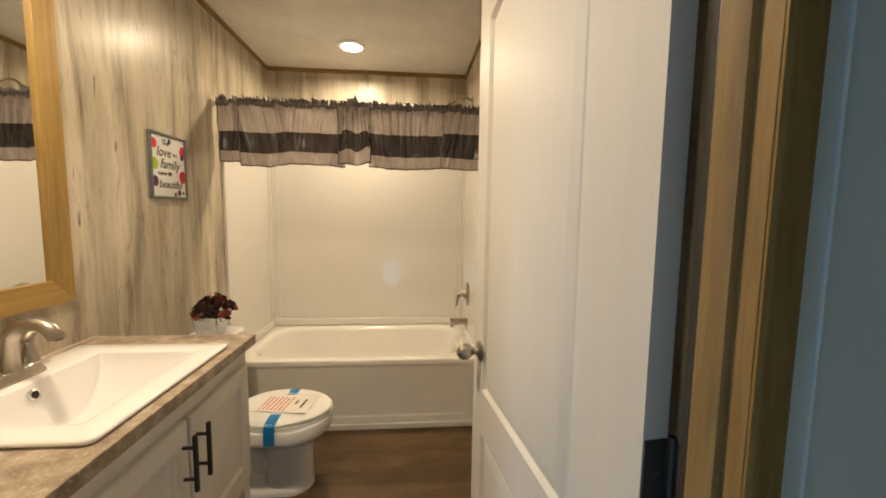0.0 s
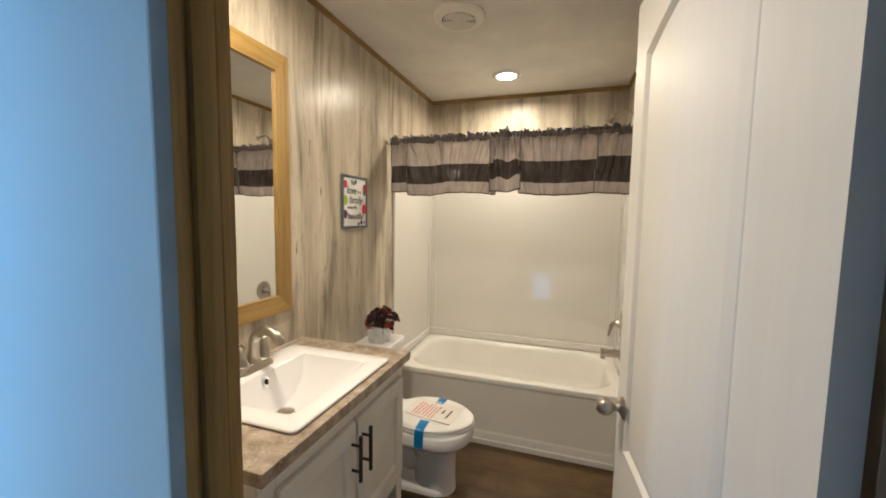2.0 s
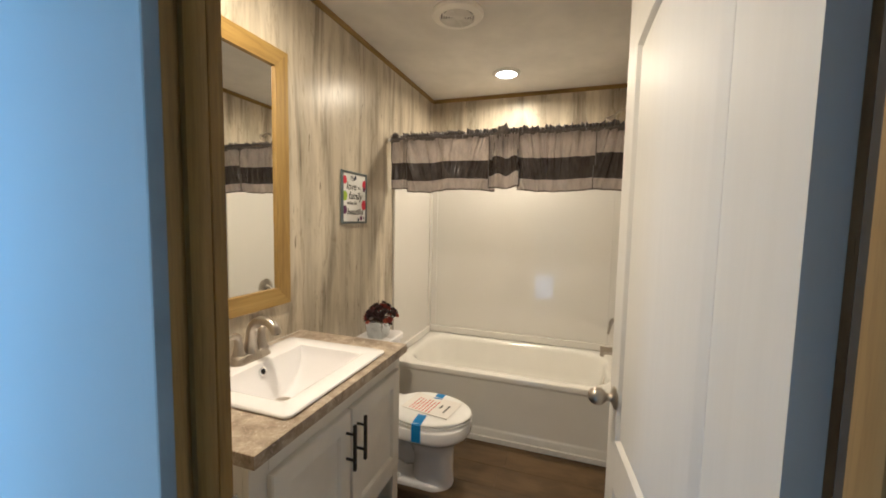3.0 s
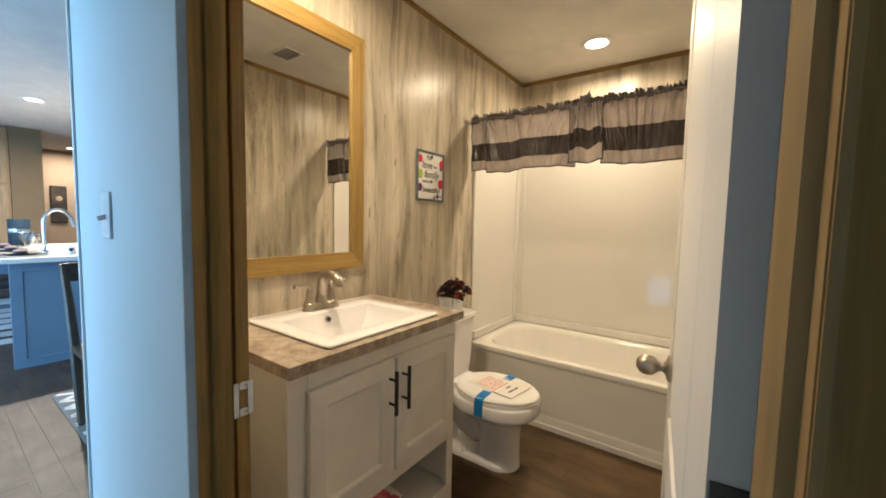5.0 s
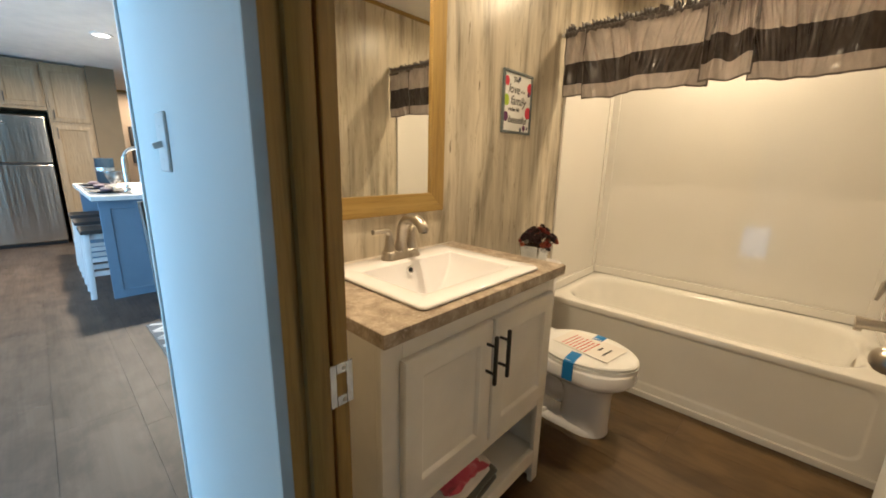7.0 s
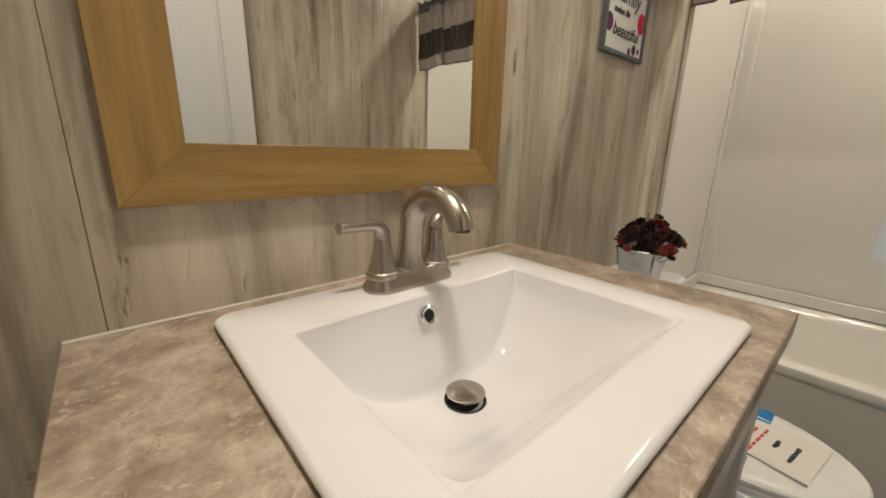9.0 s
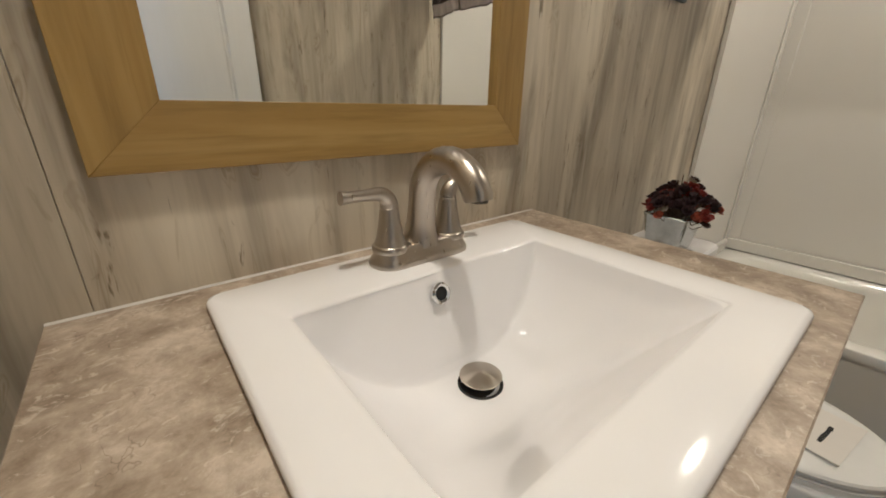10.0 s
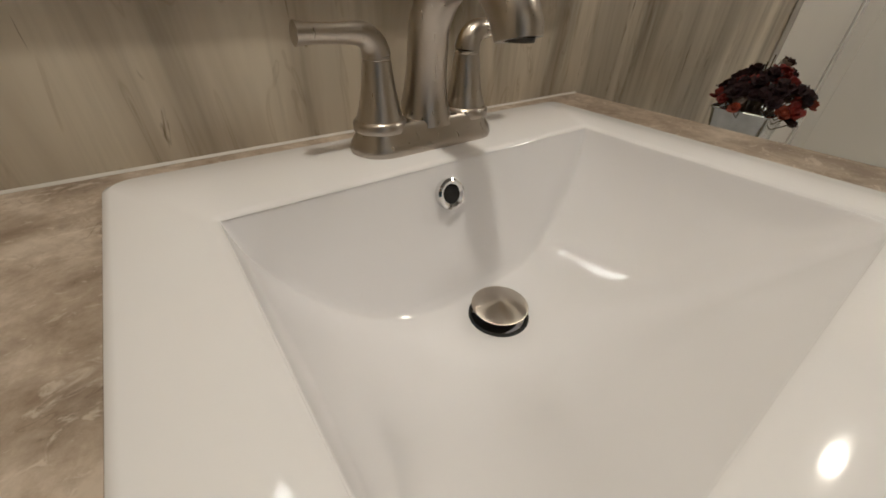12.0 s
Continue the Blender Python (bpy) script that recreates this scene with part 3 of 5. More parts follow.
bmesh.ops.remove_doubles(b, verts=b.verts[:], dist=0.0001)
bmesh.ops.recalc_face_normals(b, faces=b.faces[:])
leaf = part("leaf", moved(b, HINGE), M["door_white"], door, smooth=25)
for side in (-1, 1):
    xo = -0.035 if side < 0 else 0.0
    kz, ky = 0.916, 0.690
    prof = [(0.031, 0.0), (0.032, 0.003), (0.029, 0.006), (0.017, 0.010), (0.012, 0.014), (0.0105, 0.019), (0.012, 0.025), (0.0175, 0.030), (0.0225, 0.037), (0.0248, 0.047), (0.0240, 0.057), (0.0195, 0.066), (0.0125, 0.072), (0.004, 0.0745)]
    kb = lathe(0, 0, prof, 32)
    part("knob", moved(kb, HINGE @ Matrix.Translation((xo, ky, kz)) @ Matrix.Rotation(side * math.pi / 2, 4, "Y")), M["nickel"], door, "brushed nickel round knob")
part("latch_plate", moved(cuboid(-0.030, -0.005, DOOR_W - 0.001, DOOR_W + 0.0015, 0.885, 0.945, 0.001, 1), HINGE), M["nickel"], door)
for hz in (0.20, 0.965, 1.78):
    hg = part("hinge", moved(cuboid(-0.034, -0.001, -0.0025, 0.001, hz, hz + 0.09, 0.0015, 1), HINGE), M["bronze"], door, "dark bronze hinge leaf")
    part("pin", moved(tube([(0.003, -0.006, hz - 0.004), (0.003, -0.006, hz + 0.094)], 0.0055, 12), HINGE), M["bronze"], hg)
    for s1, s2 in ((-0.024, 0.014), (-0.012, 0.045), (-0.024, 0.076)):
        part("screw", moved(lathe(0, 0, [(0.0042, 0), (0.0036, 0.0012), (0.0012, 0.0014)], 12), HINGE @ Matrix.Translation((s1, -0.0024, hz + s2)) @ Matrix.Rotation(math.pi / 2, 4, "X")), M["bronze"], hg)
    part("jamb_leaf", cuboid(JAMB_R - 0.002, JAMB_R + 0.0005, -0.1805, -0.1605, hz + 0.012, hz + 0.102, 0.0008, 1), M["bronze"], hg)

# strike plate on the latch-side jamb
strike = thing("strike_plate", "nickel strike plate let into the brown jamb", "strike plate", (JAMB_L, -0.170, 0.924))
sb = cuboid(JAMB_L - 0.001, JAMB_L + 0.0018, -0.191, -0.180, 0.890, 0.958, 0.0008, 1)
cuboid(JAMB_L - 0.001, JAMB_L + 0.0018, -0.164, -0.153, 0.890, 0.958, 0.0008, 1, sb)
cuboid(JAMB_L - 0.001, JAMB_L + 0.0018, -0.180, -0.164, 0.890, 0.906, 0.0008, 1, sb)
cuboid(JAMB_L - 0.001, JAMB_L + 0.0018, -0.180, -0.164, 0.942, 0.958, 0.0008, 1, sb)
part("plate", sb, M["galvanised"], strike)
part("latch_hole", cuboid(JAMB_L - 0.001, JAMB_L + 0.0006, -0.180, -0.164, 0.906, 0.942), M["trim"], strike)
for sz in (0.898, 0.950):
    part("screw", moved(lathe(0, 0, [(0.004, 0), (0.003, 0.0010), (0.001, 0.0012)], 12), Matrix.Translation((JAMB_L + 0.0016, -0.168, sz)) @ Matrix.Rotation(math.pi / 2, 4, "Y")), M["nickel"], strike)

# light switch on the hall face
sw = thing("light_switch", "white light switch with a toggle on the pale wall", "light switch", (0.168, FRONT_OUT, 1.27))
part("plate", cuboid(0.133, 0.203, FRONT_OUT - 0.006, FRONT_OUT + 0.001, 1.213, 1.327, 0.004, 3), M["plate_white"], sw)
part("toggle", moved(cuboid(-0.005, 0.005, -0.018, 0, -0.006, 0.006, 0.002, 2), Matrix.Translation((0.168, FRONT_OUT - 0.004, 1.268)) @ Matrix.Rotation(0.35, 4, "X")), M["plate_white"], sw)
for sz in (1.240, 1.300):
    part("screw", moved(lathe(0, 0, [(0.003, 0), (0.002, 0.001)], 10), Matrix.Translation((0.168, FRONT_OUT - 0.0058, sz)) @ Matrix.Rotation(math.pi / 2, 4, "X")), M["plate_white"], sw)

# ---- mirror ----
MY0, MY1, MZ0, MZ1, MW = 0.072, 0.718, 1.050, 2.098, 0.073
mirror = thing("wall_mirror", "tall wall mirror in a flat honey-coloured wood frame", "mirror", (0, (MY0 + MY1) / 2, MZ0))
XF = 0.0165
for name, poly, mat in (
    ("frame_bottom", [(MY0, MZ0), (MY1, MZ0), (MY1 - MW, MZ0 + MW), (MY0 + MW, MZ0 + MW)], "honey_y"),
    ("frame_top", [(MY0, MZ1), (MY0 + MW, MZ1 - MW), (MY1 - MW, MZ1 - MW), (MY1, MZ1)], "honey_y"),
    ("frame_side", [(MY0, MZ0), (MY0 + MW, MZ0 + MW), (MY0 + MW, MZ1 - MW), (MY0, MZ1)], "honey_z"),
    ("frame_side", [(MY1, MZ0), (MY1, MZ1), (MY1 - MW, MZ1 - MW), (MY1 - MW, MZ0 + MW)], "honey_z"),
):
    fb = prism(poly, "x", 0.001, XF)
    bmesh.ops.bevel(fb, geom=[e for e in fb.edges if min(v.co.x for v in e.verts) > 0.012], offset=0.0006, segments=1, affect="EDGES")
    part(name, fb, M[mat], mirror)
part("glass", cuboid(0.002, 0.006, MY0 + MW - 0.006, MY1 - MW + 0.006, MZ0 + MW - 0.006, MZ1 - MW + 0.006), M["mirror"], mirror, "silvered mirror glass")

# ---- framed print ----
PY0, PY1, PZ0, PZ1 = 1.116, 1.370, 1.391, 1.676
pic = thing("framed_print", "small grey-framed lettered print with coloured dots", "picture", (0, (PY0 + PY1) / 2, PZ0))
M["frame_grey"] = plain("grey_frame", (0.115, 0.14, 0.15), 0.5, vary=0.2, scale=40.0)
FW = 0.012
for a in ((PY0, PY1, PZ0, PZ0 + FW), (PY0, PY1, PZ1 - FW, PZ1), (PY0, PY0 + FW, PZ0 + FW, PZ1 - FW), (PY1 - FW, PY1, PZ0 + FW, PZ1 - FW)):
    part("frame", cuboid(0.001, 0.014, *a, 0.002, 1), M["frame_grey"], pic)
sheet = part("print", cuboid(0.001, 0.008, PY0 + FW, PY1 - FW, PZ0 + FW, PZ1 - FW), M["plate_white"], pic)
for col, dots in (((0.62, 0.03, 0.06), [(0.03, 0.235, 0.020), (0.225, 0.105, 0.026), (0.232, 0.222, 0.024)]), ((0.36, 0.50, 0.03), [(0.030, 0.150, 0.024)]), ((0.11, 0.02, 0.10), [(0.030, 0.075, 0.021), (0.195, 0.030, 0.013), (0.225, 0.195, 0.012)]), ((0.02, 0.04, 0.09), [(0.165, 0.022, 0.009), (0.135, 0.255, 0.010), (0.225, 0.030, 0.007)])):
    dm = plain("print_dot", col, 0.7)
    for u, v, r in dots:
        cy, cz = PY0 + u, PZ0 + v
        ring = [(min(max(cy + r * math.cos(a * math.pi / 12), PY0 + FW), PY1 - FW), min(max(cz + r * 1.1 * math.sin(a * math.pi / 12), PZ0 + FW), PZ1 - FW)) for a in range(24)]
        part("dot", prism(ring, "x", 0.0082, 0.0086), dm, sheet)


def lettering(text, size, mat, parent, m, name="lettering", shear=0.0, extrude=0.0002, bold=0.0):
    cu = bpy.data.curves.new("lettering", "FONT")
    cu.body, cu.size, cu.align_x, cu.align_y, cu.shear, cu.extrude = text, size, "CENTER", "CENTER", shear, extrude
    cu.resolution_u, cu.offset = 3, bold
    tmp = bpy.data.objects.new("lettering", cu)
    me = bpy.data.meshes.new_from_object(tmp)
    bpy.data.objects.remove(tmp)
    me.transform(m)
    me.materials.append(mat)
    ob = new(name, me)
    ob.parent = parent
    if parent.type == "EMPTY":
        ob.matrix_parent_inverse = parent.matrix_basis.inverted()
    return ob


ON_WEST = Matrix(((0, 0, 1, 0), (1, 0, 0, 0), (0, 1, 0, 0), (0, 0, 0, 1)))
for text, size, v, u in (("The", 0.032, 0.246, 0.105), ("love", 0.058, 0.203, 0.092), ("in a", 0.022, 0.200, 0.170), ("family", 0.058, 0.152, 0.132), ("makes life", 0.024, 0.112, 0.096), ("beautiful", 0.047, 0.064, 0.132)):
    lettering(text, size, M["ink_black"], sheet, Matrix.Translation((0.0088, PY0 + u, PZ0 + v)) @ ON_WEST, shear=0.25, bold=0.0006)

# ---- vanity ----
VX0, VX1, VY0, VY1, VTOP = 0.004, 0.485, 0.014, 0.792, 0.866
van = thing("vanity_cabinet", "white two-door vanity cabinet with an open lower shelf", "cabinet", (0.25, 0.40, 0))
CW = M["cabinet_white"]
for y0, y1 in ((VY0, VY0 + 0.018), (VY1 - 0.018, VY1)):
    poly = [(VX0, 0.0), (VX0 + 0.07, 0.0), (VX0 + 0.085, 0.075), (VX1 - 0.085, 0.075), (VX1 - 0.07, 0.0), (VX1, 0.0), (VX1, VTOP), (VX0, VTOP)]
    part("side_panel", prism(poly, "y", y0, y1), CW, van)
part("back_panel", cuboid(VX0, VX0 + 0.008, VY0 + 0.018, VY1 - 0.018, 0.13, VTOP), CW, van)
part("cabinet_floor", cuboid(VX0 + 0.008, VX1, VY0 + 0.018, VY1 - 0.018, 0.345, 0.360), CW, van)
part("shelf", cuboid(VX0 + 0.008, VX1, VY0 + 0.018, VY1 - 0.018, 0.130, 0.146), CW, van)
FX = VX1 + 0.019
part("stile", cuboid(VX1, FX, VY0, VY0 + 0.060, 0.0, VTOP, 0.0015, 1), CW, van)
part("stile", cuboid(VX1, FX, VY1 - 0.045, VY1, 0.0, VTOP, 0.0015, 1), CW, van)
part("top_rail", cuboid(VX1, FX, VY0 + 0.060, VY1 - 0.045, 0.785, VTOP, 0.0015, 1), CW, van)
part("middle_rail", cuboid(VX1, FX, VY0 + 0.060, VY1 - 0.045, 0.352, 0.415, 0.0015, 1), CW, van)
part("shelf_rail", cuboid(VX1, FX, VY0 + 0.060, VY1 - 0.045, 0.092, 0.150, 0.0015, 1), CW, van)


def shaker_door(parent, x, y0, y1, z0, z1, mat, handle_y, hz0, hz1):
    """A door with a sunk field behind a bevelled frame, and its bar pull."""
    b = bmesh.new()
    t = 0.019

    def rect(i, xx):
        return [(xx, y0 + i, z0 + i), (xx, y1 - i, z0 + i), (xx, y1 - i, z1 - i), (xx, y0 + i, z1 - i)]
    loft([rect(0, x), rect(0, x + t - 0.005), rect(0.003, x + t - 0.001), rect(0.006, x + t), rect(0.056, x + t), rect(0.058, x + t - 0.001), rect(0.066, x + t - 0.009), rect(0.070, x + t - 0.010)], bm=b)
    d = part("door", b, mat, parent, smooth=20)
    hb = part("handle", cuboid(x + t + 0.026, x + t + 0.036, handle_y - 0.005, handle_y + 0.005, hz0, hz1, 0.002, 2), M["black"], d, "matt black bar pull")
    for hz in (hz0 + 0.033, hz1 - 0.033):
        part("post", tube([(x + t - 0.001, handle_y, hz), (x + t + 0.028, handle_y, hz)], 0.0045, 10), M["black"], hb)


shaker_door(van, FX + 0.001, 0.066, 0.401, 0.402, 0.808, CW, 0.374, 0.628, 0.778)
shaker_door(van, FX + 0.001, 0.411, 0.762, 0.402, 0.808, CW, 0.437, 0.628, 0.778)

top = thing("countertop", "grey-beige stone-patterned laminate vanity countertop", "countertop", (0.26, 0.40, 0.866))
SX0, SX1, SY0, SY1 = 0.050, 0.505, 0.139, 0.679
CX1, CY1 = 0.535, 0.806
hole = (SX0 + 0.03, SX1 - 0.03, SY0 + 0.03, SY1 - 0.03)
part("slab", loft([
    [(x, y, z) for x, y in ((hole[0], hole[2]), (hole[1], hole[2]), (hole[1], hole[3]), (hole[0], hole[3]))] if inner else
    [(x, y, z) for x, y in ((0.002 + e, e), (CX1 - e, e), (CX1 - e, CY1 - e), (0.002 + e, CY1 - e))]
    for inner, z, e in ((1, 0.866, 0), (0, 0.866, 0.001), (0, 0.867, 0), (0, 0.8985, 0), (0, 0.9, 0.0015), (1, 0.9, 0))], False, False), M["counter"], top, smooth=20)
M["caulk"] = plain("white_caulk", (0.60, 0.57, 0.52), 0.5)
part("caulk_bead", prism([(0.0005, 0.900), (0.0026, 0.900), (0.0005, 0.9024)], "y", 0.001, CY1 - 0.002), M["caulk"], top, "thin white sealant line along the wall")

# ---- sink ----
sink = thing("sink", "white rectangular drop-in ceramic sink with a sloping bowl", "sink", (0.285, 0.403, 0.90))
scx, scy, shx, shy = (SX0 + SX1) / 2, (SY0 + SY1) / 2, (SX1 - SX0) / 2, (SY1 - SY0) / 2
RIM = 0.913
BX0, BX1, BY0, BY1 = 0.160, 0.438, 0.203, 0.610


def soft_min(a, c, k):
    h = max(0.0, k - abs(a - c)) / k
    return min(a, c) - h * h * k * 0.25


def bowl_depth(u, v):
    """Depth of the bowl in metres: a round-bottomed trough, cut by steep walls at the back and ends and a slope in front."""
    U = (u - 0.26) / (0.26 if u < 0.26 else 0.74)
    V = 2 * v - 1
    dish = 0.142 * (1 - 0.16 * U * U) * max(0.0, 1 - abs(V) ** 2.6) ** 0.72
    lx, ly = BX1 - BX0, BY1 - BY0
    d = soft_min(dish, 3.4 * u * lx, 0.006)
    d = soft_min(d, 4.5 * min(v, 1 - v) * ly, 0.02)
    d = soft_min(d, 1.16 * (1 - u) * lx, 0.058)
    return max(0.0, d)


b = bmesh.new()
nu, nv = 72, 84
grid = []
for i in range(nu + 1):
    u = i / nu
    row = []
    for j in range(nv + 1):
        v = j / nv
        v2 = 0.5 - 0.5 * math.cos(math.pi * v)
        u2 = 0.5 - 0.5 * math.cos(math.pi * u)
        row.append(b.verts.new((BX0 + (BX1 - BX0) * u2, BY0 + (BY1 - BY0) * v2, RIM - 0.002 - bowl_depth(u2, v2))))
    grid.append(row)
for i in range(nu):
    for j in range(nv):
        b.faces.new((grid[i][j], grid[i + 1][j], grid[i + 1][j + 1], grid[i][j + 1]))
bmesh.ops.recalc_face_normals(b, faces=b.faces[:])
if sum(f.normal.z for f in b.faces) < 0:
    bmesh.ops.reverse_faces(b, faces=b.faces[:])
part("bowl", b, M["porcelain"], sink, smooth=80)
b = bmesh.new()
bcx, bcy, bhx, bhy = (BX0 + BX1) / 2, (BY0 + BY1) / 2, (BX1 - BX0) / 2, (BY1 - BY0) / 2
rings = [rounded(scx, scy, shx - 0.007, shy - 0.007, 0.016, 0.9003), rounded(scx, scy, shx - 0.006, shy - 0.006, 0.017, 0.9035), rounded(scx, scy, shx - 0.001, shy - 0.001, 0.021, 0.9045), rounded(scx, scy, shx, shy, 0.022, RIM - 0.006),
         rounded(scx, scy, shx - 0.002, shy - 0.002, 0.020, RIM - 0.002), rounded(scx, scy, shx - 0.007, shy - 0.007, 0.016, RIM), rounded(bcx, bcy, bhx + 0.006, bhy + 0.006, 0.012, RIM),
         rounded(bcx, bcy, bhx + 0.001, bhy + 0.001, 0.004, RIM - 0.0012), rounded(bcx, bcy, bhx - 0.001, bhy - 0.001, 0.003, RIM - 0.003)]
part("rim", loft(rings, False, False, bm=b), M["porcelain"], sink, smooth=50)
DX, DY = 0.240, 0.412
DZ = RIM - 0.002 - 0.142
M["stopper"] = plain("turned_nickel", (0.46, 0.42, 0.36), 0.30, 1.0, vary=0.04, relief=0.0)
stm = M["stopper"].node_tree
tan = stm.nodes.new("ShaderNodeTangent")
tan.direction_type, tan.axis = "RADIAL", "Z"
stm.nodes["Principled BSDF"].inputs["Anisotropic"].default_value = 0.85
stm.links.new(tan.outputs[0], stm.nodes["Principled BSDF"].inputs["Tangent"])
# Closed cap: the darkness below the stopper is only its colour.
dr = part("drain", lathe(DX, DY, [(0.031, DZ - 0.010), (0.031, DZ + 0.0022), (0.029, DZ + 0.003), (0.026, DZ + 0.0005), (0.0, DZ + 0.0005)], 32), M["dark"], sink, "drain mouth, the shade under the stopper painted near-black")
part("stopper", lathe(DX, DY, [(0.014, DZ + 0.001), (0.014, DZ + 0.012), (0.0280, DZ + 0.0130), (0.0288, DZ + 0.0148), (0.0270, DZ + 0.0156), (0.0005, DZ + 0.0205)], 36), M["stopper"], dr, "raised nickel pop-up stopper")
ox, oy, oz = 0.1735, 0.394, 0.885
om = Matrix.Translation((ox, oy, oz)) @ Matrix.Rotation(radians(72), 4, "Y")
ov = part("overflow", moved(lathe(0, 0, [(0.0145, -0.004), (0.0150, 0.003), (0.0125, 0.0045), (0.0095, 0.003), (0.0090, -0.002)], 28), om), M["chrome"], sink, "chrome overflow ring")
# Flat near-black disc paints the unlit inside of the overflow.
part("overflow_hole", moved(lathe(0, 0, [(0.0094, -0.003), (0.0094, 0.0012), (0.001, 0.0012)], 24), om), M["dark"], ov)

# ---- faucet ----
fau = thing("sink_faucet", "brushed nickel two-handle centerset faucet with arched spout", "faucet", (0.101, 0.414, RIM))
FXC, FYC = 0.101, 0.414
NI = M["nickel"]
rings = [rounded(FXC, FYC, 0.030, 0.081, 0.030, RIM), rounded(FXC, FYC, 0.0305, 0.0815, 0.030, RIM + 0.004), rounded(FXC, FYC, 0.028, 0.079, 0.028, RIM + 0.010), rounded(FXC, FYC, 0.0245, 0.0755, 0.0245, RIM + 0.016), rounded(FXC, FYC, 0.023, 0.074, 0.023, RIM + 0.024), rounded(FXC, FYC, 0.020, 0.071, 0.020, RIM + 0.027)]
part("base", loft(rings), NI, fau)
for s in (-1, 1):
    hy = FYC + s * 0.051
    post = part("handle_post", lathe(FXC, hy, [(0.0255, RIM + 0.020), (0.0258, RIM + 0.0265), (0.0235, RIM + 0.0295), (0.0222, RIM + 0.0300), (0.0185, RIM + 0.042), (0.0155, RIM + 0.058), (0.0136, RIM + 0.072), (0.0126, RIM + 0.0795), (0.0118, RIM + 0.0800), (0.0118, RIM + 0.0822)], 30), NI, fau)
    pts, rad = [], []
    for k in range(7):
        a = radians(90 * k / 6)
        pts.append((FXC, hy + s * 0.018 * (1 - math.cos(a)), RIM + 0.0825 + 0.018 * math.sin(a)))
        rad.append(0.0128 - 0.003 * k / 6)
    for k in range(1, 6):
        pts.append((FXC, hy + s * (0.018 + 0.050 * k / 5), RIM + 0.1005 + 0.001 * k / 5))
        rad.append(0.0096 - 0.0014 * math.sin(k / 5 * 2.6) + 0.0008 * (k == 5))
    part("lever", tube(pts, rad, 18, 0.9), NI, post)
pts, rad = [], []
for u, w, r in ((0, 0.020, 0.0285), (0, 0.027, 0.0265), (0, 0.036, 0.0240), (0.001, 0.050, 0.0212), (0.003, 0.068, 0.0195)):
    pts.append((FXC + u, FYC, RIM + w))
    rad.append(r)
for k in range(1, 17):
    a = radians(172 - 168 * k / 16)
    pts.append((FXC + 0.0625 + 0.0590 * math.cos(a), FYC, RIM + 0.083 + 0.0625 * math.sin(a)))
    rad.append(0.0188 - 0.0012 * math.sin(math.pi * min(1.0, k / 12)))
pts = [p for i_, p in enumerate(pts) if i_ < 5 or p[0] < FXC + 0.0625 or p[2] > RIM + 0.106]
rad = rad[:len(pts)]
pts.append((pts[-1][0] + 0.0012, FYC, RIM + 0.1045))
rad.append(0.0178)
sp = part("spout", tube(pts, rad, 24, 0.95), NI, fau)
tip = Vector(pts[-1])
part("aerator", tube([tip + Vector((0, 0, 0.002)), tip + Vector((0, 0, -0.0012))], 0.0115, 18), M["bronze"], sp)

# ---- toilet ----
TY = 1.244
ZT = -0.018
PO = M["porcelain"]
toilet = thing("toilet", "white two-piece toilet with the lid taped shut", "toilet", (0.35, TY, 0))
rings = [rounded(cx, TY, hx, hy, min(hx, hy) * 0.97, z) for cx, hx, hy, z in (
    (0.500, 0.118, 0.090, 0.0), (0.500, 0.118, 0.090, 0.012), (0.502, 0.113, 0.085, 0.022), (0.503, 0.111, 0.083, 0.08), (0.503, 0.111, 0.084, 0.165),
    (0.500, 0.118, 0.090, 0.205), (0.490, 0.140, 0.106, 0.238), (0.478, 0.176, 0.132, 0.264), (0.468, 0.212, 0.158, 0.284), (0.468, 0.231, 0.174, 0.297), (0.470, 0.236, 0.182, 0.306), (0.470, 0.237, 0.184, 0.316), (0.470, 0.237, 0.184, 0.360), (0.470, 0.233, 0.180, 0.3665))]
part("bowl", loft(rings), PO, toilet, smooth=60)
foot_r = [rounded(0.340, TY, hx, hy, 0.088, z) for hx, hy, z in ((0.262, 0.100, 0.0), (0.262, 0.100, 0.014), (0.254, 0.093, 0.026), (0.236, 0.076, 0.034))]
part("foot", loft(foot_r), PO, toilet, smooth=60)
part("trapway", tube([(0.44, TY, 0.15), (0.37, TY, 0.13), (0.30, TY, 0.16), (0.245, TY, 0.215), (0.19, TY, 0.205), (0.165, TY, 0.13), (0.16, TY, 0.02)], [0.060, 0.066, 0.070, 0.070, 0.068, 0.066, 0.070], 22), PO, toilet, smooth=60)
part("shelf", loft([rounded(0.205, TY, 0.115, 0.075, 0.05, 0.19), rounded(0.180, TY, 0.145, 0.105, 0.05, 0.26), rounded(0.165, TY, 0.15, 0.150, 0.04, 0.325), rounded(0.165, TY, 0.15, 0.160, 0.03, 0.366)]), PO, toilet, smooth=60)
seat_r = [oval(0.486, TY, 0.226, 0.182, z + ZT, 44, 0.10) for z in (0.386, 0.389, 0.398, 0.401)]
part("seat", loft(seat_r), M["plate_white"], toilet)
lid_r = [oval(0.484, TY, a, c, z + ZT, 44, 0.10) for a, c, z in ((0.220, 0.175, 0.4035), (0.225, 0.179, 0.406), (0.225, 0.179, 0.415), (0.220, 0.174, 0.420), (0.19, 0.15, 0.4225), (0.02, 0.02, 0.424))]
lid = part("lid", loft(lid_r), M["plate_white"], toilet)
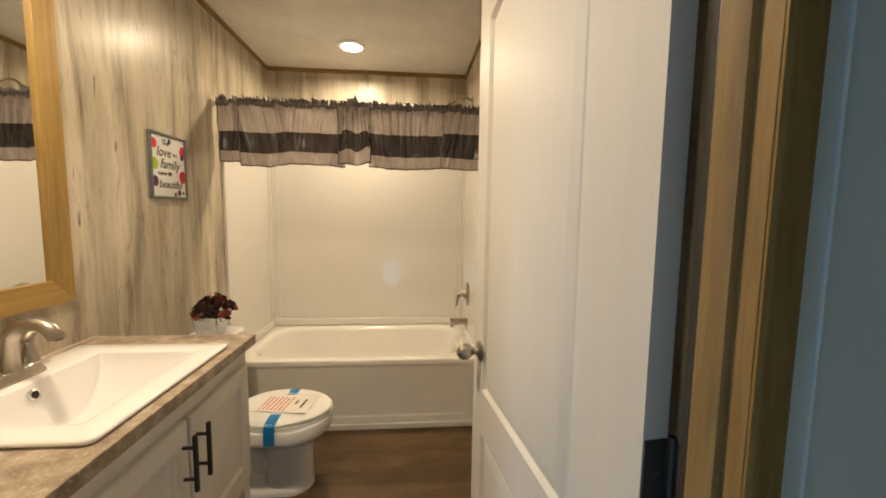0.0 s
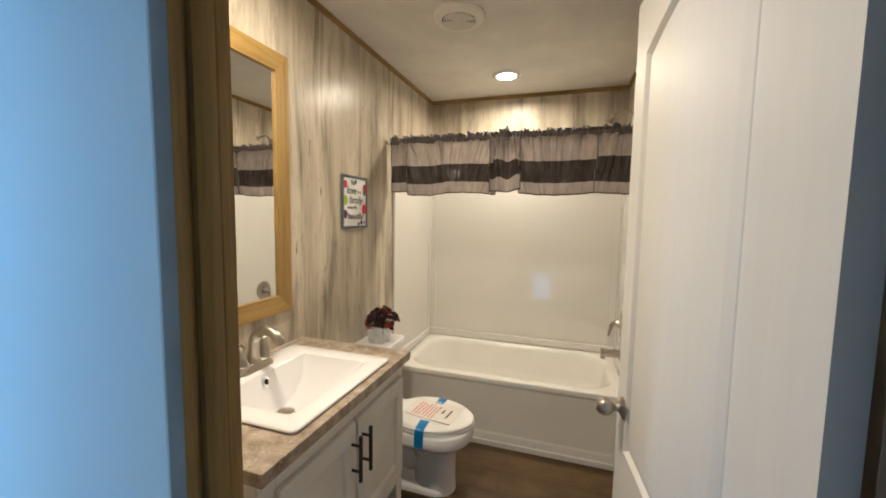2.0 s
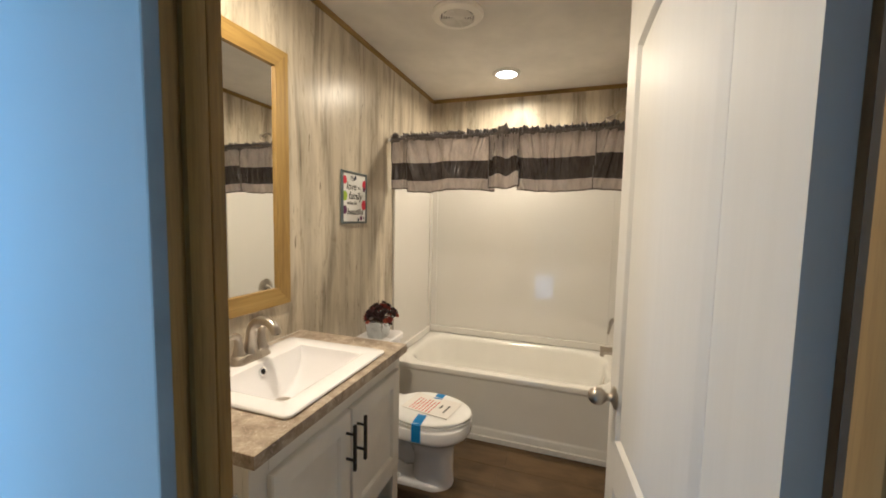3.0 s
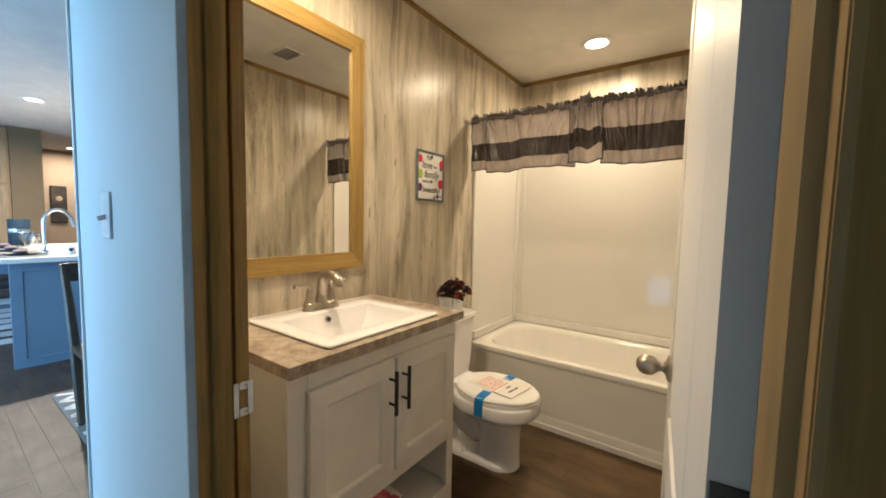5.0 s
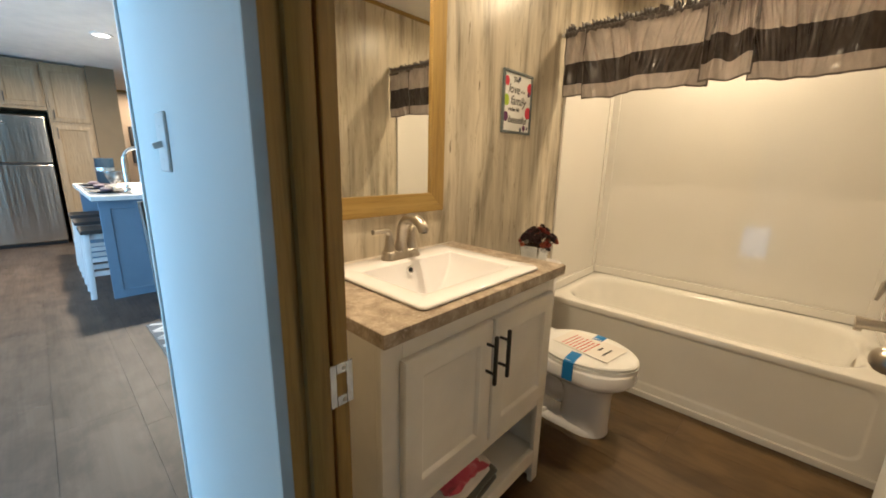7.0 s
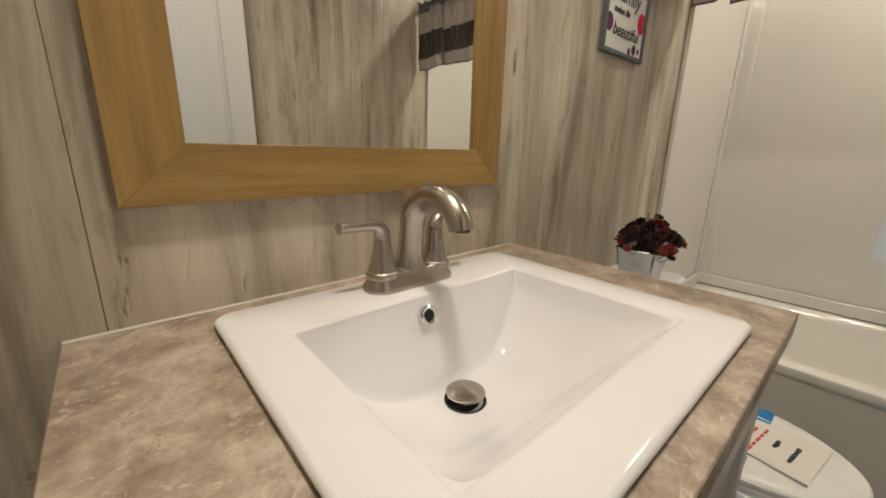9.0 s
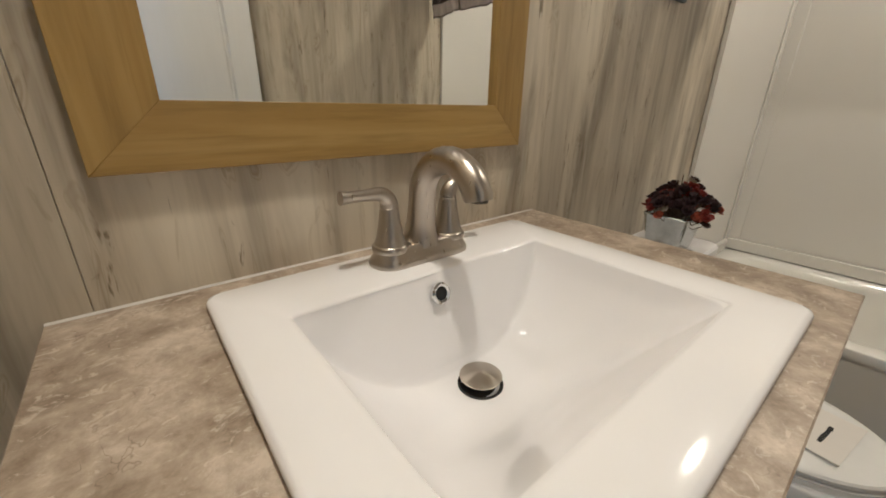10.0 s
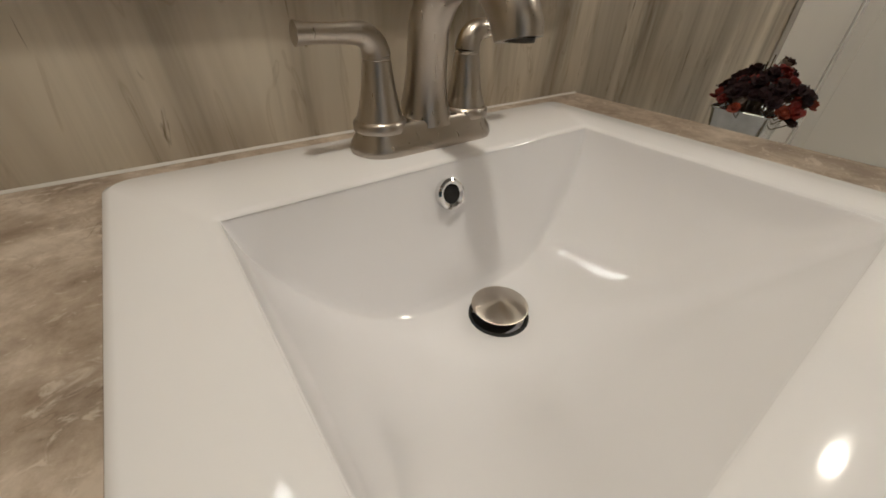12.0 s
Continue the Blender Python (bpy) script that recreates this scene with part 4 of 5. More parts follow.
part("hinge_bar", cuboid(0.250, 0.288, TY - 0.085, TY + 0.085, 0.384 + ZT, 0.414 + ZT, 0.006, 2), M["plate_white"], toilet)
tank_r = [rounded(0.115, TY, 0.085, 0.185, 0.03, 0.365), rounded(0.113, TY, 0.092, 0.198, 0.032, 0.44), rounded(0.112, TY, 0.100, 0.212, 0.034, 0.70)]
part("tank", loft(tank_r), PO, toilet)
tl = [rounded(0.114, TY, 0.104, 0.218, 0.034, 0.7005), rounded(0.114, TY, 0.110, 0.226, 0.036, 0.706), rounded(0.114, TY, 0.110, 0.226, 0.036, 0.728), rounded(0.114, TY, 0.104, 0.220, 0.032, 0.735)]
part("tank_lid", loft(tl), PO, toilet)
for s in (-1, 1):
    part("bolt_cap", lathe(0.33, TY + s * 0.082, [(0.013, 0.026), (0.013, 0.042), (0.009, 0.050), (0.002, 0.052)], 16), M["plate_white"], toilet)
# paper notice and tape on the lid
note = thing("paper_notice", "white paper notice with red print on the toilet lid", "paper", (0.48, TY, 0.425 + ZT))
nm = Matrix.Translation((0.484, 1.262, 0.4255 + ZT)) @ Matrix.Rotation(radians(-9), 4, "Z")
nb = bmesh.new()
gx, gy = 12, 8
gv = [[nb.verts.new((-0.14 + 0.28 * i / gx, -0.095 + 0.19 * j / gy, 0.0006 + 0.0012 * max(0, abs(2 * i / gx - 1) - 0.55) ** 2 * 6 * (0.5 + j / gy))) for j in range(gy + 1)] for i in range(gx + 1)]
for i in range(gx):
    for j in range(gy):
        nb.faces.new((gv[i][j], gv[i + 1][j], gv[i + 1][j + 1], gv[i][j + 1]))
ext = bmesh.ops.extrude_face_region(nb, geom=nb.faces[:])
for v in [g for g in ext["geom"] if isinstance(g, bmesh.types.BMVert)]:
    v.co.z += 0.0004
bmesh.ops.recalc_face_normals(nb, faces=nb.faces[:])
part("sheet", moved(nb, nm), M["paper"], note)
random.seed(4)
for r in range(7):
    u, v = -0.098 + r * 0.0195, -0.082
    while v < 0.042:
        ln = random.uniform(0.014, 0.034)
        part("print_line", moved(cuboid(u, u + 0.0065, v, min(v + ln, 0.050), 0.0012, 0.0016), nm), M["ink_red"], note)
        v += ln + 0.006
for u, v0, v1 in ((0.050, -0.014, 0.026), (0.088, -0.046, 0.040)):
    v = v0
    while v < v1 - 0.004:
        ln = random.uniform(0.006, 0.011)
        part("print_line", moved(cuboid(u + random.uniform(-0.001, 0.001), u + random.uniform(0.008, 0.011), v, min(v + ln, v1), 0.0012, 0.0016), nm), M["ink_black"], note)
        v += ln + 0.0012
part("curled_edge", moved(tube([(-0.10, -0.0955, 0.0012), (0.0, -0.0965, 0.0016), (0.09, -0.0972, 0.0032), (0.141, -0.0975, 0.0052)], [0.0006, 0.0009, 0.0017, 0.0026], 8), nm), M["paper"], note, "paper edge curling up")


def tape_strip(x, side):
    """Painter's tape from the lid's top over its rim and down the bowl."""
    t = thing("masking_tape", "strip of blue painter's tape holding the lid shut", "tape", (x, TY + side * 0.16, 0.42 + ZT), "tape strips")
    prof = [(0.095, 0.4262), (0.145, 0.4238), (0.170, 0.420), (0.183, 0.414), (0.1865, 0.395), (0.1875, 0.375), (0.1875, 0.345), (0.1875, 0.328)]
    outer = [(TY + side * (a + 0.0016), z + 0.0008 + ZT) for a, z in prof]
    inner = [(TY + side * a, z + ZT) for a, z in reversed(prof)]
    bb = prism(outer + inner, "x", x - 0.024, x + 0.024)
    bmesh.ops.recalc_face_normals(bb, faces=bb.faces[:])
    part("strip", bb, M["tape"], t)


tape_strip(0.475, -1)
tape_strip(0.49, 1)

# ---- flower pot on the tank ----
PX, PYY, PZ = 0.125, 1.312, 0.7355
pot = thing("flower_pot", "small galvanised tin pot of dried dark red flowers", "flower pot", (PX, PYY, PZ))
part("pot", loft([rounded(PX, PYY, hx, hy, 0.016, PZ + z, 6) for hx, hy, z in ((0.046, 0.052, 0.0), (0.047, 0.053, 0.004), (0.060, 0.072, 0.098), (0.063, 0.075, 0.101), (0.061, 0.073, 0.104), (0.057, 0.069, 0.100), (0.052, 0.062, 0.085))]), M["galvanised"], pot)
random.seed(11)


def blossom(c, r, mat, up):
    """A dried bloom of cupped, overlapping petals."""
    bb = bmesh.new()
    for layer, (n, tilt, sc) in enumerate(((6, 0.35, 1.0), (5, 0.8, 0.8), (4, 1.2, 0.55))):
        for k in range(n):
            a = 2 * math.pi * (k + 0.5 * layer) / n + random.uniform(-0.2, 0.2)
            m = Matrix.Rotation(a, 4, "Z") @ Matrix.Rotation(-tilt + random.uniform(-0.2, 0.2), 4, "Y")
            L, W = r * sc * random.uniform(0.85, 1.1), r * sc * 0.55
            pts = [(0, -W * 0.3, 0), (L * 0.5, -W, r * 0.10), (L, -W * 0.5, r * 0.35), (L * 1.05, W * 0.4, r * 0.35), (L * 0.5, W, r * 0.10), (0, W * 0.3, 0)]
            top_v = [bb.verts.new(m @ Vector(p)) for p in pts]
            low_v = [bb.verts.new(m @ (Vector(p) - Vector((0, 0, r * 0.06)))) for p in pts]
            bb.faces.new(top_v)
            bb.faces.new(list(reversed(low_v)))
            for i in range(6):
                j = (i + 1) % 6
                bb.faces.new((top_v[j], top_v[i], low_v[i], low_v[j]))
    q = Vector((0, 0, 1)).rotation_difference(up)
    return moved(bb, Matrix.Translation(c) @ q.to_matrix().to_4x4())


for k in range(64):
    a, rr_ = random.uniform(0, 2 * math.pi), math.sqrt(random.uniform(0, 1))
    dx, dy = 0.008 + rr_ * 0.084 * math.cos(a), 0.016 + rr_ * 0.112 * math.sin(a)
    h = 0.096 + 0.076 * (1 - rr_ ** 2) + random.uniform(-0.012, 0.024)
    c = (PX + dx, PYY + dy, PZ + h)
    up = Vector((dx * 9, dy * 9, 0.7 + random.uniform(-0.1, 0.3))).normalized()
    mat = random.choices(["petal_dark", "petal_red", "petal_rust", "leaf_pale"], [8, 2.6, 1.2, 1.1])[0]
    part("blossom", blossom(c, random.uniform(0.015, 0.025), M[mat], up), M[mat], pot, smooth=0)
    part("stem", tube([(PX + dx * 0.3, PYY + dy * 0.3, PZ + 0.070), (PX + dx * 0.7, PYY + dy * 0.7, PZ + h * 0.8), c], 0.0012, 5), M["stem"], pot)
for dy, dz, dx in ((-0.135, 0.118, 0.01), (0.128, 0.150, 0.0), (0.0, 0.212, 0.0), (0.03, 0.205, 0.01), (-0.03, 0.200, 0.0)):
    c = (PX + dx, PYY + dy, PZ + dz)
    part("stem", tube([(PX, PYY + dy * 0.3, PZ + 0.075), (PX, PYY + dy * 0.7, PZ + dz * 0.85), c], 0.0012, 5), M["stem"], pot)
    if abs(dy) > 0.05:
        part("blossom", blossom(c, 0.014, M["petal_rust"], Vector((0, dy * 5, 0.6)).normalized()), M["petal_rust"], pot, smooth=0)

# ---- bathtub and surround ----
TF, TZ = 1.700, 0.440
tub = thing("bathtub", "white acrylic alcove bathtub with a panelled apron", "bathtub", (0.76, 2.08, 0))
TB = BACK - 0.004
tcx, tcy, thx, thy = 0.76, (TF + TB) / 2, 0.756, (TB - TF) / 2
rim = [rounded(tcx, tcy, thx, thy, 0.006, 0.412), rounded(tcx, tcy, thx, thy, 0.008, TZ - 0.0055), rounded(tcx, tcy, thx - 0.0015, thy - 0.0015, 0.010, TZ - 0.002), rounded(tcx, tcy, thx - 0.005, thy - 0.005, 0.012, TZ),
       rounded(tcx, tcy + 0.004, thx - 0.058, thy - 0.056, 0.20, TZ), rounded(tcx, tcy + 0.004, thx - 0.068, thy - 0.064, 0.20, TZ - 0.003), rounded(tcx, tcy + 0.005, thx - 0.082, thy - 0.076, 0.20, TZ - 0.014), rounded(tcx, tcy + 0.008, thx - 0.094, thy - 0.087, 0.19, TZ - 0.04),
       rounded(tcx + 0.01, tcy + 0.01, thx - 0.125, thy - 0.115, 0.15, 0.25), rounded(tcx + 0.02, tcy + 0.01, thx - 0.165, thy - 0.140, 0.14, 0.14), rounded(tcx + 0.02, tcy + 0.01, thx - 0.22, thy - 0.185, 0.11, 0.105), rounded(tcx + 0.02, tcy + 0.01, thx - 0.36, thy - 0.28, 0.05, 0.10)]
part("basin", loft(rim, False, True), M["tub"], tub, smooth=60)

ab = cuboid(0.004, 1.516, TF + 0.016, TF + 0.030, 0.0, 0.412)
r0 = rounded(0.76, 0.240, 0.700, 0.168, 0.05, 0)
b = bmesh.new()


def edge_ring(pts2, y):
    vs = [b.verts.new((p[0], y, p[1])) for p in pts2]
    return vs, [b.edges.new((vs[i], vs[(i + 1) % len(vs)])) for i in range(len(vs))]


o_v, o_e = edge_ring([(0.004, 0.0), (1.516, 0.0), (1.516, 0.414), (0.004, 0.414)], TF + 0.001)
i_v, i_e = edge_ring([(p[0], p[1]) for p in r0], TF + 0.001)
bmesh.ops.triangle_fill(b, use_beauty=True, edges=o_e + i_e)
prev = i_v
for d, y in ((0.004, TF + 0.0025), (0.010, TF + 0.008), (0.016, TF + 0.009)):
    ring = rounded(0.76, 0.240, 0.700 - d, 0.168 - d, 0.05 - d * 0.5, 0)
    nxt = [b.verts.new((p[0], y, p[1])) for p in ring]
    for i in range(len(nxt)):
        j = (i + 1) % len(nxt)
        b.faces.new((prev[i], prev[j], nxt[j], nxt[i]))
    prev = nxt
b.faces.new(prev)
bmesh.ops.recalc_face_normals(b, faces=b.faces[:])
part("apron", merge(b, ab), M["tub"], tub, smooth=35)
part("base_strip", cuboid(0.004, 1.516, TF - 0.014, TF + 0.0005, 0.0, 0.034, 0.004, 2), M["white"], tub, "white strip along the floor")
spy, spz = 2.13, 0.553
ts = part("spout", tube([(1.508, spy, spz), (1.46, spy, spz), (1.415, spy, spz - 0.001), (1.398, spy, spz - 0.002), (1.384, spy, spz - 0.003)], [0.027, 0.026, 0.027, 0.030, 0.031], 20), M["nickel"], tub, "brushed nickel tub spout")
part("outlet", tube([(1.398, spy, spz - 0.02), (1.398, spy, spz - 0.040)], 0.016, 16), M["nickel"], ts)
vv = part("valve_plate", moved(lathe(0, 0, [(0.083, 0), (0.084, 0.004), (0.070, 0.010), (0.030, 0.014), (0.026, 0.040), (0.020, 0.046), (0.002, 0.047)], 36), Matrix.Translation((1.507, spy, 0.762)) @ Matrix.Rotation(-math.pi / 2, 4, "Y")), M["nickel"], tub, "round nickel shower valve plate")
part("lever", tube([(1.466, spy, 0.762), (1.452, spy, 0.765), (1.442, spy, 0.750), (1.436, spy, 0.712), (1.428, spy, 0.672)], [0.016, 0.016, 0.014, 0.010, 0.008], 14), M["nickel"], vv)
part("overflow_plate", moved(lathe(0, 0, [(0.036, 0), (0.036, 0.004), (0.028, 0.008), (0.002, 0.009)], 28), Matrix.Translation((1.418, tcy + 0.02, 0.345)) @ Matrix.Rotation(radians(-80), 4, "Y")), M["nickel"], tub, "round nickel overflow plate")

sur = thing("tub_surround", "glossy off-white moulded shower surround panels", "shower surround", (0.76, 2.4, TZ))
SU, S0, S1 = M["surround"], TZ - 0.002, 1.86
part("back_panel", cuboid(0.010, 1.510, BACK - 0.016, BACK - 0.001, S0, S1, 0.004, 2), SU, sur)
part("side_panel", cuboid(0.001, 0.012, 1.735, BACK - 0.016, S0, S1, 0.004, 2), SU, sur)
part("side_panel", cuboid(1.508, 1.519, 1.735, BACK - 0.016, S0, S1, 0.004, 2), SU, sur)
for x0, x1 in ((0.012, 0.066), (1.454, 1.508)):
    part("corner_strip", cuboid(x0, x1, BACK - 0.024, BACK - 0.0155, S0, S1, 0.004, 2), SU, sur)
for xa in (0.0118, 1.5002):
    part("corner_strip", cuboid(xa, xa + 0.008, BACK - 0.080, BACK - 0.024, S0, S1, 0.004, 2), SU, sur)
for x0, x1 in ((0.0118, 0.017), (1.503, 1.5082)):
    part("edge_bead", cuboid(x0, x1, 1.735, 1.750, S0, S1, 0.002, 2), SU, sur)
part("sill", cuboid(0.019, 1.501, BACK - 0.046, BACK - 0.0245, TZ + 0.005, TZ + 0.060, 0.006, 3), SU, sur)
for x0, x1 in ((0.0120, 0.034), (1.486, 1.5080)):
    part("sill", cuboid(x0, x1, 1.752, BACK - 0.082, TZ + 0.005, TZ + 0.060, 0.006, 3), SU, sur)

sh = thing("shower_head", "brushed nickel shower head on a bent arm", "shower head", (1.52, 2.13, 2.13))
part("arm", tube([(1.519, 2.13, 2.13), (1.47, 2.13, 2.155), (1.43, 2.13, 2.150), (1.395, 2.13, 2.115)], 0.009, 14), M["nickel"], sh)
part("head", moved(lathe(0, 0, [(0.010, 0.0), (0.016, 0.012), (0.030, 0.040), (0.034, 0.050), (0.030, 0.054), (0.002, 0.054)], 24), Matrix.Translation((1.400, 2.13, 2.12)) @ Matrix.Rotation(radians(-140), 4, "Y")), M["nickel"], sh)
part("flange", moved(lathe(0, 0, [(0.028, 0), (0.026, 0.006), (0.010, 0.010)], 24), Matrix.Translation((1.5195, 2.13, 2.13)) @ Matrix.Rotation(-math.pi / 2, 4, "Y")), M["nickel"], sh)

# ---- valance over the tub ----
val = thing("valance", "grey sheer striped valance with a gathered heading on a rod", "valance", (0.76, 1.66, 1.93))
VYP = 1.66


def ridge(v, sharp):
    return max(0.0, 1 - abs(v) * sharp) ** 2


def fold(x, z, seed, amp):
    """How far the cloth stands out: uneven gathers fanning out under the heading, creases, and wider soft folds below."""
    drop = min(1.0, max(0.0, (1.925 - z) / 0.32))
    s = x + 0.16 * drop * noise.noise((x * 3.1, 0.0, seed * 5))
    s += 0.55 * (x - 0.757) * math.exp(-((x - 0.757) / 0.22) ** 2) * (1 - drop)
    ph = 2.4 * noise.noise((s * 7, z * 1.5, seed))
    strong = min(1.0, 0.38 + 1.6 * max(0.0, noise.noise((x * 5, seed * 2, 0.3))))
    tight = ridge(noise.noise((s * 27, z * 1.0, seed)), 3.0) + 0.35 * ridge(noise.noise((s * 60, z * 2, seed + 4)), 3.0)
    long_crease = ridge(noise.noise((s * 9, z * 0.9, seed + 9)), 5.0)
    wrinkle = noise.noise((s * 16, z * 14, seed * 3))
    wide = math.sin(s * 21 + seed + ph) + 0.45 * math.sin(s * 47 + seed * 2.1 + z * 4)
    return -0.036 * (1 - drop) ** 0.7 * tight * strong - 0.027 * long_crease * (1 - 0.5 * drop) - 0.010 * wrinkle + amp * (0.15 + 0.85 * drop) * wide * 0.6


def drop_of(z):
    return min(1.0, max(0.0, (1.925 - z) / 0.32))


def drape(x0, x1, z_top, z_bot, seed, amp, yoff, sway, crumple=0.0, n=None):
    """A length of gathered cloth, 1.5 mm thick, between two heights; sway bends its lower edge."""
    b = bmesh.new()
    n = n or max(24, int((x1 - x0) * 480))
    rows = 12
    for back in (0, 1):
        g = []
        for i in range(n + 1):
            x = x0 + (x1 - x0) * i / n
            col = []
            for j in range(rows + 1):
                z = z_top + (z_bot - z_top) * j / rows
                dz = sway * (1.95 - z) / 0.35 * math.sin(x * 11 + seed)
                mid = max(0.0, (1.925 - z) * (z - 1.58)) / 0.03
                dz += crumple * mid * (noise.noise((x * 16, z * 6, seed))) + 0.004 * noise.noise((x * 22, 3.0, seed)) * drop_of(z)
                col.append(b.verts.new((x, VYP + yoff + fold(x, z, seed, amp) + 0.0015 * back, z + dz)))
            g.append(col)
        for i in range(n):
            for j in range(rows):
                f = (g[i][j], g[i + 1][j], g[i + 1][j + 1], g[i][j + 1])
                b.faces.new(f if not back else tuple(reversed(f)))
    return b


def hanging(x0, x1, seed, amp, yoff, bottom, sway, upper=0.46, lower=0.79, crumple=0.0):
    span = 1.925 - bottom
    marks = [1.925, 1.925 - span * upper, 1.925 - span * lower, bottom + 0.008, bottom]
    for (a, c), mat, nm_ in zip(zip(marks, marks[1:]), ("fabric_light", "fabric_dark", "fabric_light", "hem"), ("upper_band", "dark_band", "lower_band", "hem")):
        part(nm_, drape(x0, x1, a, c, seed, amp, yoff, sway, crumple), M[mat], val, smooth=70)
    for e0 in (x0 - 0.001, x1 - 0.004):
        part("side_hem", drape(e0, e0 + 0.005, 1.925, bottom, seed, amp, yoff - 0.0016, sway, crumple), M["hem"], val, "dark side seam", smooth=70)


hanging(0.022, 0.165, 1.0, 0.014, 0.010, 1.612, 0.004, 0.45, 0.80)
hanging(0.140, 0.715, 2.3, 0.024, -0.004, 1.600, 0.009, 0.44, 0.78)
hanging(0.680, 0.862, 4.1, 0.022, -0.022, 1.614, 0.008, 0.42, 0.74, 0.034)
hanging(0.850, 1.275, 5.7, 0.024, -0.006, 1.598, 0.009, 0.42, 0.79)
hanging(1.262, 1.500, 7.7, 0.016, 0.008, 1.602, 0.006, 0.37, 0.80)
# the bunched dark loop in the middle of the heading
b = bmesh.new()
bmesh.ops.create_icosphere(b, subdivisions=4, radius=1.0)
for v in b.verts:
    d = v.co.copy()
    r = 1 + 0.45 * noise.noise(d * 2.3 + Vector((3, 1, 7))) + 0.25 * abs(noise.noise(Vector((d.x * 9, d.y * 9, d.z * 2.5))))
    r += 0.35 * ridge(noise.noise(Vector((d.x * 2.2 + 4, d.y * 2.2, d.z * 1.1))), 3.0)
    v.co = Vector((0.757 + 0.008 * d.z + d.x * r * 0.034, VYP - 0.022 + d.y * r * 0.018, 1.912 + d.z * r * 0.055))
part("bunched_loop", b, M["hem"], val, "dark bunched loop of cloth", smooth=70)
# rod pocket and the frill above it
def strip_sheet(n, levels, thick):
    """A standing strip of cloth from x 0.02 to 1.50; levels gives (z, wave, fine) from the bottom up."""
    b = bmesh.new()
    for back in (0, 1):
        g = []
        for i in range(n + 1):
            x = 0.02 + 1.48 * i / n
            col = []
            for z, wave, top_ in levels:
                y = wave * (math.sin(x * 330 + 6 * noise.noise((x * 12, 0.0, 1.0))) + 1.2 * noise.noise((x * 55, z * 20, 3.0)))
                dz = top_ * (1.1 * noise.noise((x * 75, 5.0, 2.2)) + 0.9 * noise.noise((x * 21, 9.0, 2.2)))
                col.append(b.verts.new((x, VYP + y + thick * (back - 0.5), z + dz)))
            g.append(col)
        for i in range(n):
            for j in range(len(levels) - 1):
                f = (g[i][j], g[i + 1][j], g[i + 1][j + 1], g[i][j + 1])
                b.faces.new(f if not back else tuple(reversed(f)))
    return b


b = bmesh.new()
ring_n = 10
prev_ring = None
for i in range(601):
    x = 0.02 + 1.48 * i / 600
    r = 0.0135 + 0.0022 * math.sin(x * 310 + 5 * noise.noise((x * 11, 2.0, 0.0))) + 0.002 * noise.noise((x * 60, 0.5, 0.5))
    ring = [b.verts.new((x, VYP + r * math.cos(2 * math.pi * k / ring_n), 1.931 + r * math.sin(2 * math.pi * k / ring_n))) for k in range(ring_n)]
    if prev_ring:
        for k in range(ring_n):
            b.faces.new((prev_ring[k], prev_ring[(k + 1) % ring_n], ring[(k + 1) % ring_n], ring[k]))
    prev_ring = ring
part("rod_pocket", b, M["hem"], val, "dark gathered pocket round the rod", smooth=60)
part("frill", strip_sheet(900, ((1.942, 0.0015, 0.0), (1.949, 0.004, 0.001), (1.956, 0.010, 0.005), (1.963, 0.014, 0.011), (1.967, 0.017, 0.014)), 0.0012), M["hem"], val, "thin ruffled frill above the rod", smooth=60)
part("rod", tube([(0.002, VYP, 1.931), (1.518, VYP, 1.931)], 0.0105, 14), M["rod"], val, "white tension rod")

# ---- towels on the vanity shelf ----
def folded(name, label, x0, x1, y0, y1, z0, h, mat, turn, layers=3):
    cx, cy = (x0 + x1) / 2, (y0 + y1) / 2
    t = thing(name, label, "towel", (cx, cy, z0))
    R = Matrix.Translation((cx, cy, 0)) @ Matrix.Rotation(turn, 4, "Z")
    for k in range(layers):
        a, c = z0 + h * k / layers, z0 + h * (k + 1) / layers - 0.0005
        r = (c - a) * 0.48
        b = loft([rounded(0, 0, (x1 - x0) / 2 - ins, (y1 - y0) / 2 - ins, 0.02, z) for ins, z in ((r, a), (r * 0.3, a + r * 0.4), (0, a + r), (0, c - r), (r * 0.3, c - r * 0.4), (r, c))])
        bmesh.ops.subdivide_edges(b, edges=[e for e in b.edges if e.calc_length() > 0.05], cuts=5, use_grid_fill=True)
        for v in b.verts:
            v.co += Vector((noise.noise(v.co * 26 + Vector((k, 0, 0))), noise.noise(v.co * 26 + Vector((0, 9, k))), 0.7 * noise.noise(v.co * 20))) * 0.004
        part("fold", moved(b, R), mat, t, smooth=60)
    return t


folded("grey_towel", "folded dark grey towel on the vanity shelf", 0.320, 0.500, 0.190, 0.535, 0.147, 0.052, M["towel_grey"], 0.10, 2)
folded("white_towel", "folded white towel lying on a grey towel", 0.352, 0.490, 0.218, 0.500, 0.200, 0.050, M["towel_white"], 0.10, 2)
pk = thing("pink_washcloth", "crumpled pink washcloth tucked over a white towel", "washcloth", (0.45, 0.37, 0.256))
b = bmesh.new()
nn = 26
g = []
